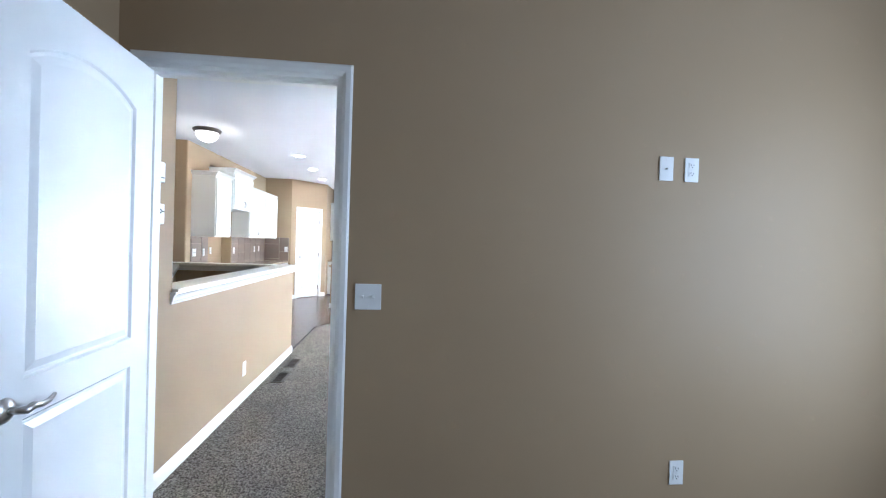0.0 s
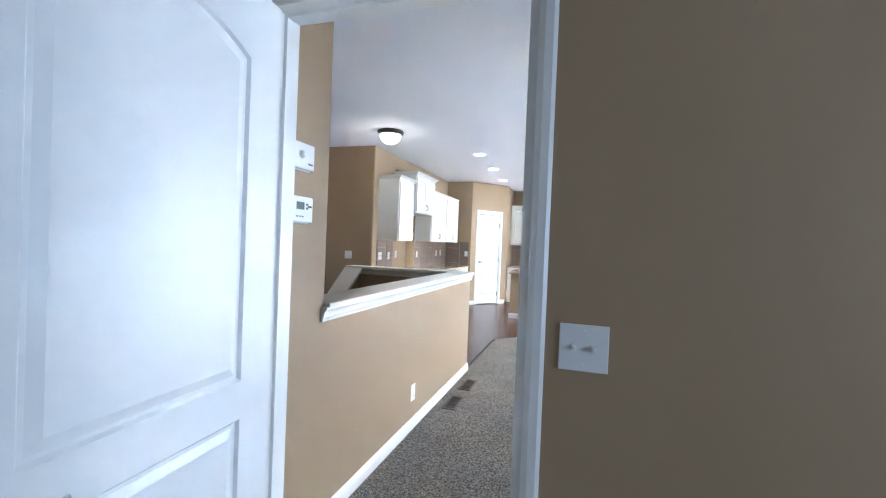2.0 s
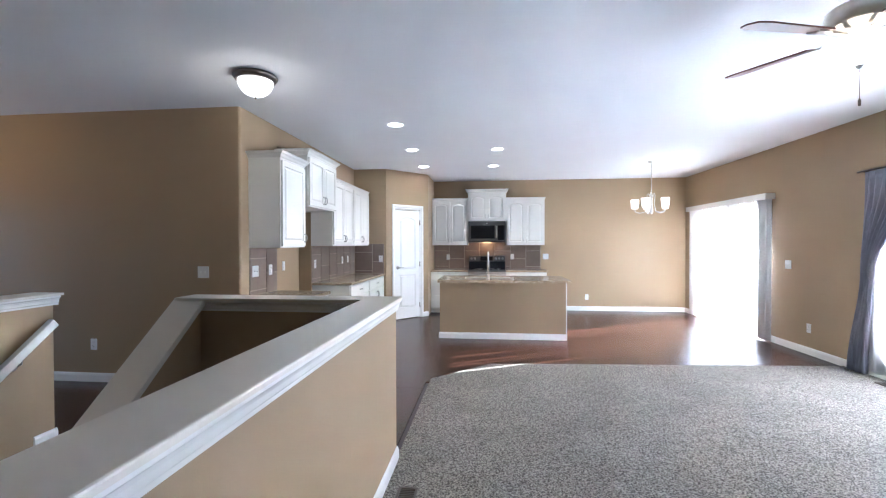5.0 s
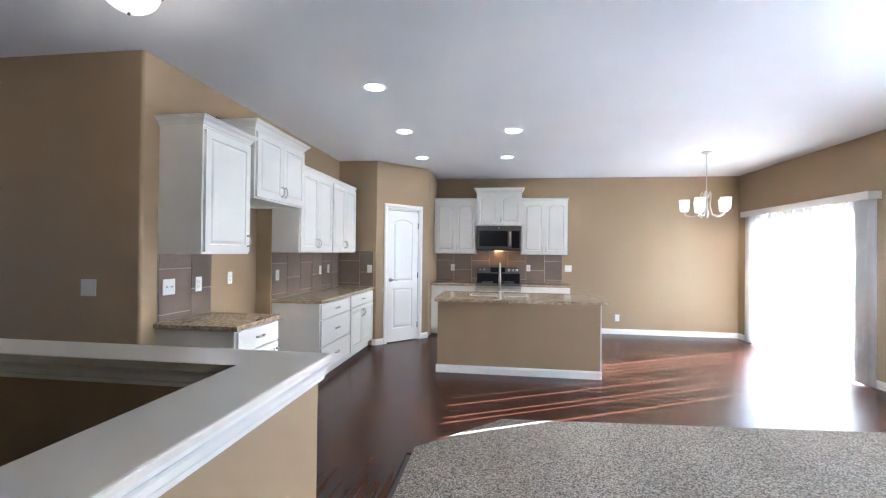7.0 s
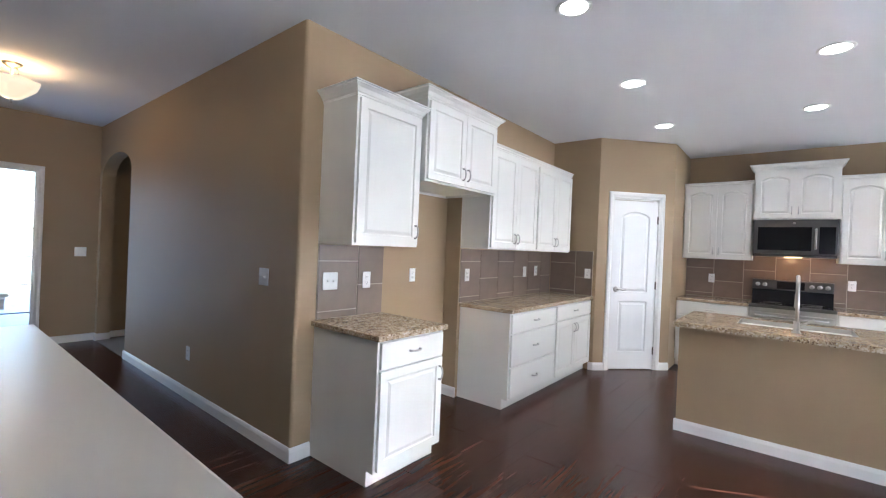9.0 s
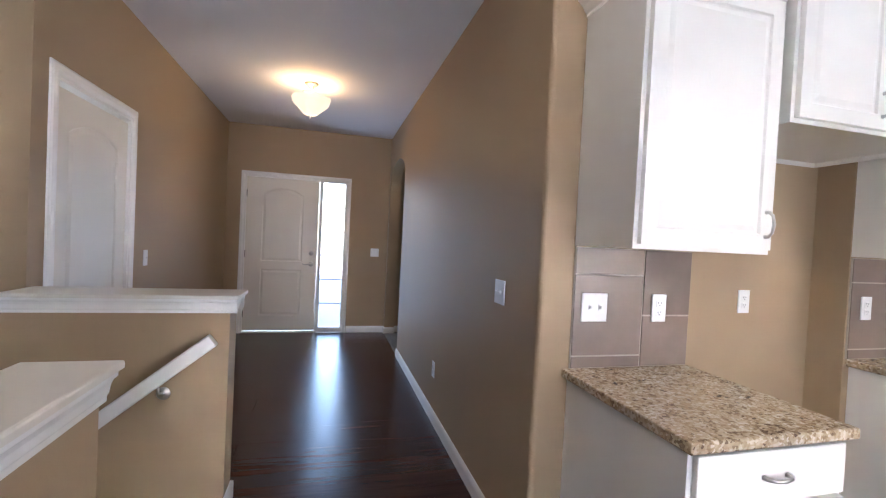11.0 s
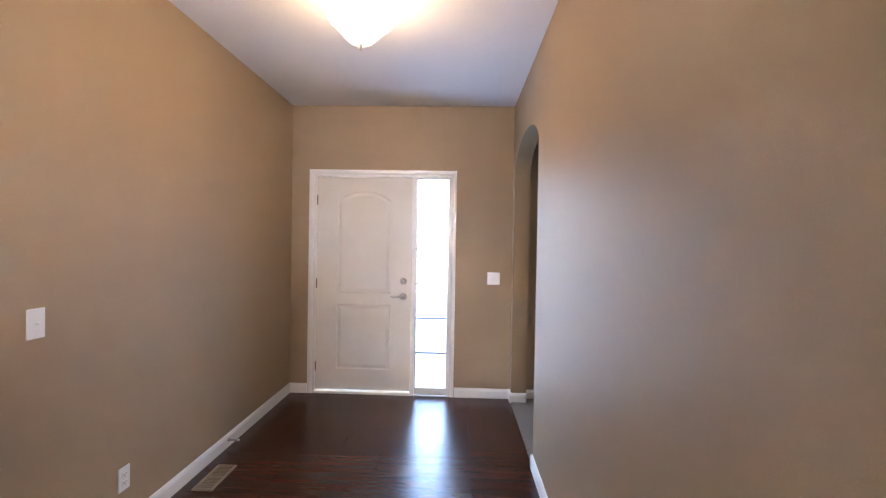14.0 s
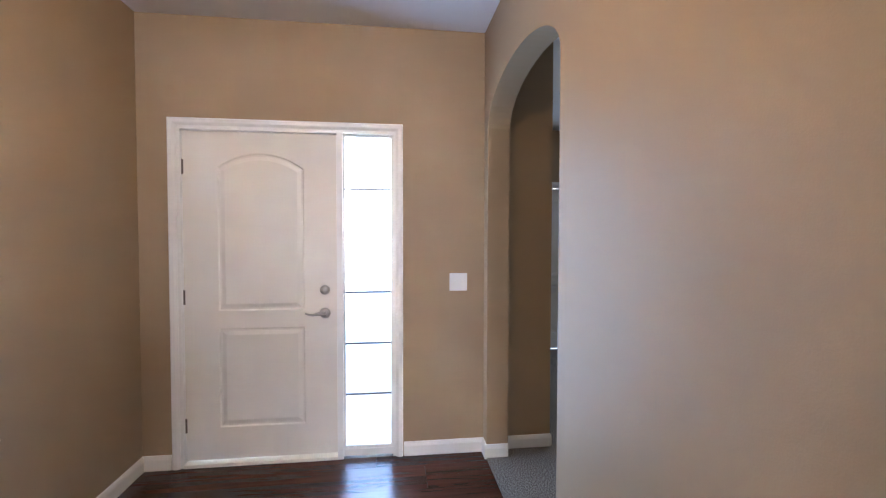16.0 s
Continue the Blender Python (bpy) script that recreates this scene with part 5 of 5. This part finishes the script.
fb = part("light_bowl", bm, M_SHADE, fan, "lit frosted glass bowl")
fb.visible_shadow = False
bm = B()
lathe(bm, [(0, -0.478), (0.008, -0.473), (0.018, -0.46), (0.02, -0.455), (0, -0.448)], 16)
part("finial", bm, M_NICKEL, fan)
bm = B()
tube(bm, [(0, 0.0, -0.47), (0, 0.0, -0.62)], 0.0016, 6)
lathe(bm, [(0, -0.66), (0.006, -0.655), (0.007, -0.63), (0.003, -0.62), (0, -0.62)], 12)
part("pull_chain", bm, M_BRONZE, fan)

# dining chandelier
ch = tagged(empty("chandelier", pose(2.315, 9.548, H)), "brushed nickel chandelier with five lit glass shades", "chandelier")
bm = B()
lathe(bm, [(0, 0), (0.062, 0), (0.062, -0.012), (0.04, -0.025), (0.008, -0.03), (0, -0.03)], 28)
part("canopy", bm, M_NICKEL, ch)
bm = B()
tube(bm, [(0, 0, -0.025), (0, 0, -0.55)], 0.0055, 10)
part("stem", bm, M_NICKEL, ch)
bm = B()
lathe(bm, [(0, -0.50), (0.012, -0.52), (0.016, -0.56), (0.02, -0.75), (0.028, -0.80), (0.018, -0.84), (0.01, -0.86), (0, -0.865)], 20)
part("column", bm, M_NICKEL, ch)
for k in range(5):
    a = 2 * math.pi * k / 5 + 0.25
    c, s = math.cos(a), math.sin(a)
    bm = B()
    tube(bm, [(r * c, r * s, z) for r, z in ((0.015, -0.60), (0.05, -0.52), (0.065, -0.56), (0.05, -0.70), (0.08, -0.82), (0.165, -0.845), (0.24, -0.82), (0.25, -0.78))], 0.006, 8)
    arm = part("arm", bm, M_NICKEL, ch)
    bm = B()
    lathe(bm, [(0.0, -0.775), (0.045, -0.77), (0.052, -0.74), (0.064, -0.62), (0.060, -0.62), (0.047, -0.74), (0.0, -0.762)], 20, centre=(0.25 * c, 0.25 * s, 0))
    sh = part("shade", bm, M_SHADE, arm, "lit white glass shade")
    sh.visible_shadow = False

# stair handrail on the foyer half wall
hr = tagged(empty("stair_handrail", pose(0, 0, 0)), "white painted wooden stair handrail on brackets", "handrail")
ang = math.degrees(math.atan(0.79))
bm = B()
box(bm, -0.022, -1.9, -0.03, 0.022, 0.02, 0.03, bevel=0.008, m=pose(-3.342, 4.875, 0.845, ang, 0, 0))
part("rail", bm, M_TRIM, hr)
for s in (0.25, 1.35):
    p = Vector((-3.342, 4.875 - s * math.cos(radians(ang)), 0.845 - s * math.sin(radians(ang))))
    bm = B()
    tube(bm, [p + Vector((0, 0, -0.03)), p + Vector((0, 0, -0.07)), p + Vector((-0.065, 0, -0.09))], 0.006, 8)
    lathe(bm, [(0, 0.006), (0.028, 0.004), (0.03, 0)], 16, centre=p + Vector((-0.065, 0, -0.09)), axis="x")
    part("bracket", bm, M_NICKEL, hr)


# white sheer behind the tied curtain, added to keep direct sun off the carpet
e = empty("sun_softening_sheer", pose(RIGHT_X, 0, 0))
bm = B()
rows_s = []
n = 150
for z in (2.12, 1.4, 0.7, 0.06):
    rows_s.append([bm.verts.new((-0.035 + 0.012 * math.sin(i * 0.85) + 0.004 * math.sin(i * 0.31 + z), W1 + 0.06 - (W1 - W0 + 0.12) * i / n, z)) for i in range(n + 1)])
for a, b in zip(rows_s, rows_s[1:]):
    for i in range(n):
        f = bm.faces.new((a[i], a[i + 1], b[i + 1], b[i]))
        f.smooth = True
cl = part("cloth", bm, M_SHEER, e)
cl.modifiers.new("thickness", "SOLIDIFY").thickness = 0.001
tagged(e, "white sheer added over the living room window to soften the sun", "curtain")

# strike plate on the bedroom door's latch jamb
sp = tagged(empty("strike_plate", pose(DX1 - 0.018, BED_Y0 + 0.025, 0.93)), "brushed nickel strike plate on the white door jamb", "strike plate")
bm = B()
box(bm, -0.0025, -0.014, -0.029, 0.0, 0.014, 0.029, bevel=0.0008)
part("plate", bm, M_NICKEL, sp)
bm = B()
box(bm, -0.0032, -0.007, -0.011, -0.0024, 0.007, 0.011)
part("latch_hole", bm, M_DARK, sp)


# ---- backsplash tiles ----
def backsplash(name, m, w, z0, z1, rnd):
    """Taupe tiles laid in staggered columns on a grout bed; local x along the wall, face to -y."""
    bm = B()
    box(bm, 0, -0.007, z0, w, 0, z1)
    bed = structure(name, bm, M_GROUT, "taupe ceramic tile backsplash with pale grout", "backsplash")
    bed.matrix_world = m
    cw, th, g = 0.325, 0.33, 0.0032
    cache = {}
    col, x = 0, 0.0
    while x < w - 0.01:
        x1 = min(x + cw, w)
        z = z0 - (0.28, 0.115)[col % 2]
        while z < z1 - 0.005:
            a, b = max(z, z0), min(z + th, z1)
            if b - a > 0.012:
                key = (round(x1 - x, 4), round(b - a, 4))
                if key not in cache:
                    t = B()
                    box(t, g, -0.0105, g, key[0] - g, -0.006, key[1] - g, bevel=0.0012)
                    cache[key] = mesh_of("tile", t, M_TILE)
                ob = new("tile", cache[key])
                ob.parent = bed
                ob.matrix_basis = pose(x, -0.0008 * rnd.random(), a)
            z += th
        x = x1
        col += 1
    return bed


rt = random.Random(7)
backsplash("backsplash_short", on_e(K_X, 6.32, 0), 0.565, CT1, 1.358, rt)
backsplash("backsplash_left", on_e(K_X, 7.85, 0), C_PT[1] - 7.85 - 0.012, CT1, 1.368, rt)
backsplash("backsplash_pantry", on_s(K_X + 0.012, C_PT[1], 0), C_PT[0] - K_X - 0.05, CT1, 1.40, rt)
backsplash("backsplash_back", on_s(D_PT[0] + 0.002, BACK_Y, 0), 0.755 - D_PT[0], CT1, 1.43, rt)


# ---- wood planks, grain along y ----
rp = random.Random(11)
PW, GAP = 0.127, 0.0003
plank_cache = {}


def plank(x, y0, y1):
    key = round(y1 - y0, 3)
    if key not in plank_cache:
        t = B()
        box(t, GAP, 0.0014, -0.012, PW - GAP, key - 0.0014, 0.0, bevel=0.0004)
        plank_cache[key] = mesh_of("plank", t, M_WOOD)
    ob = new("plank", plank_cache[key])
    ob.parent = wood_floor
    ob.location = (x, y0, rp.uniform(-0.0006, 0.0))


def stretch(x):
    """The y range that planks cover at x."""
    c = x + PW / 2
    if c < -3.407:
        return L_Y, A_Y
    if c < K_X - 0.15:
        return 4.86, A_Y
    if c < HW_X:
        return HW_Y1 - 0.01, 9.76 if c < C_PT[0] + 0.05 else 10.5
    if c < -0.33:
        return 6.5, BACK_Y
    return 7.15, BACK_Y


x = F_X
while x < RIGHT_X:
    lo, hi = stretch(x)
    y = lo
    first = rp.choice((0.5, 0.8, 1.1, 1.4, 1.7))
    while y < hi - 0.001:
        ln = first if y == lo else rp.choice((1.3, 1.6, 1.9))
        y1 = min(y + ln, hi)
        if hi - y1 < 0.25:
            y1 = hi
        plank(x, y, y1)
        y = y1
    x += PW
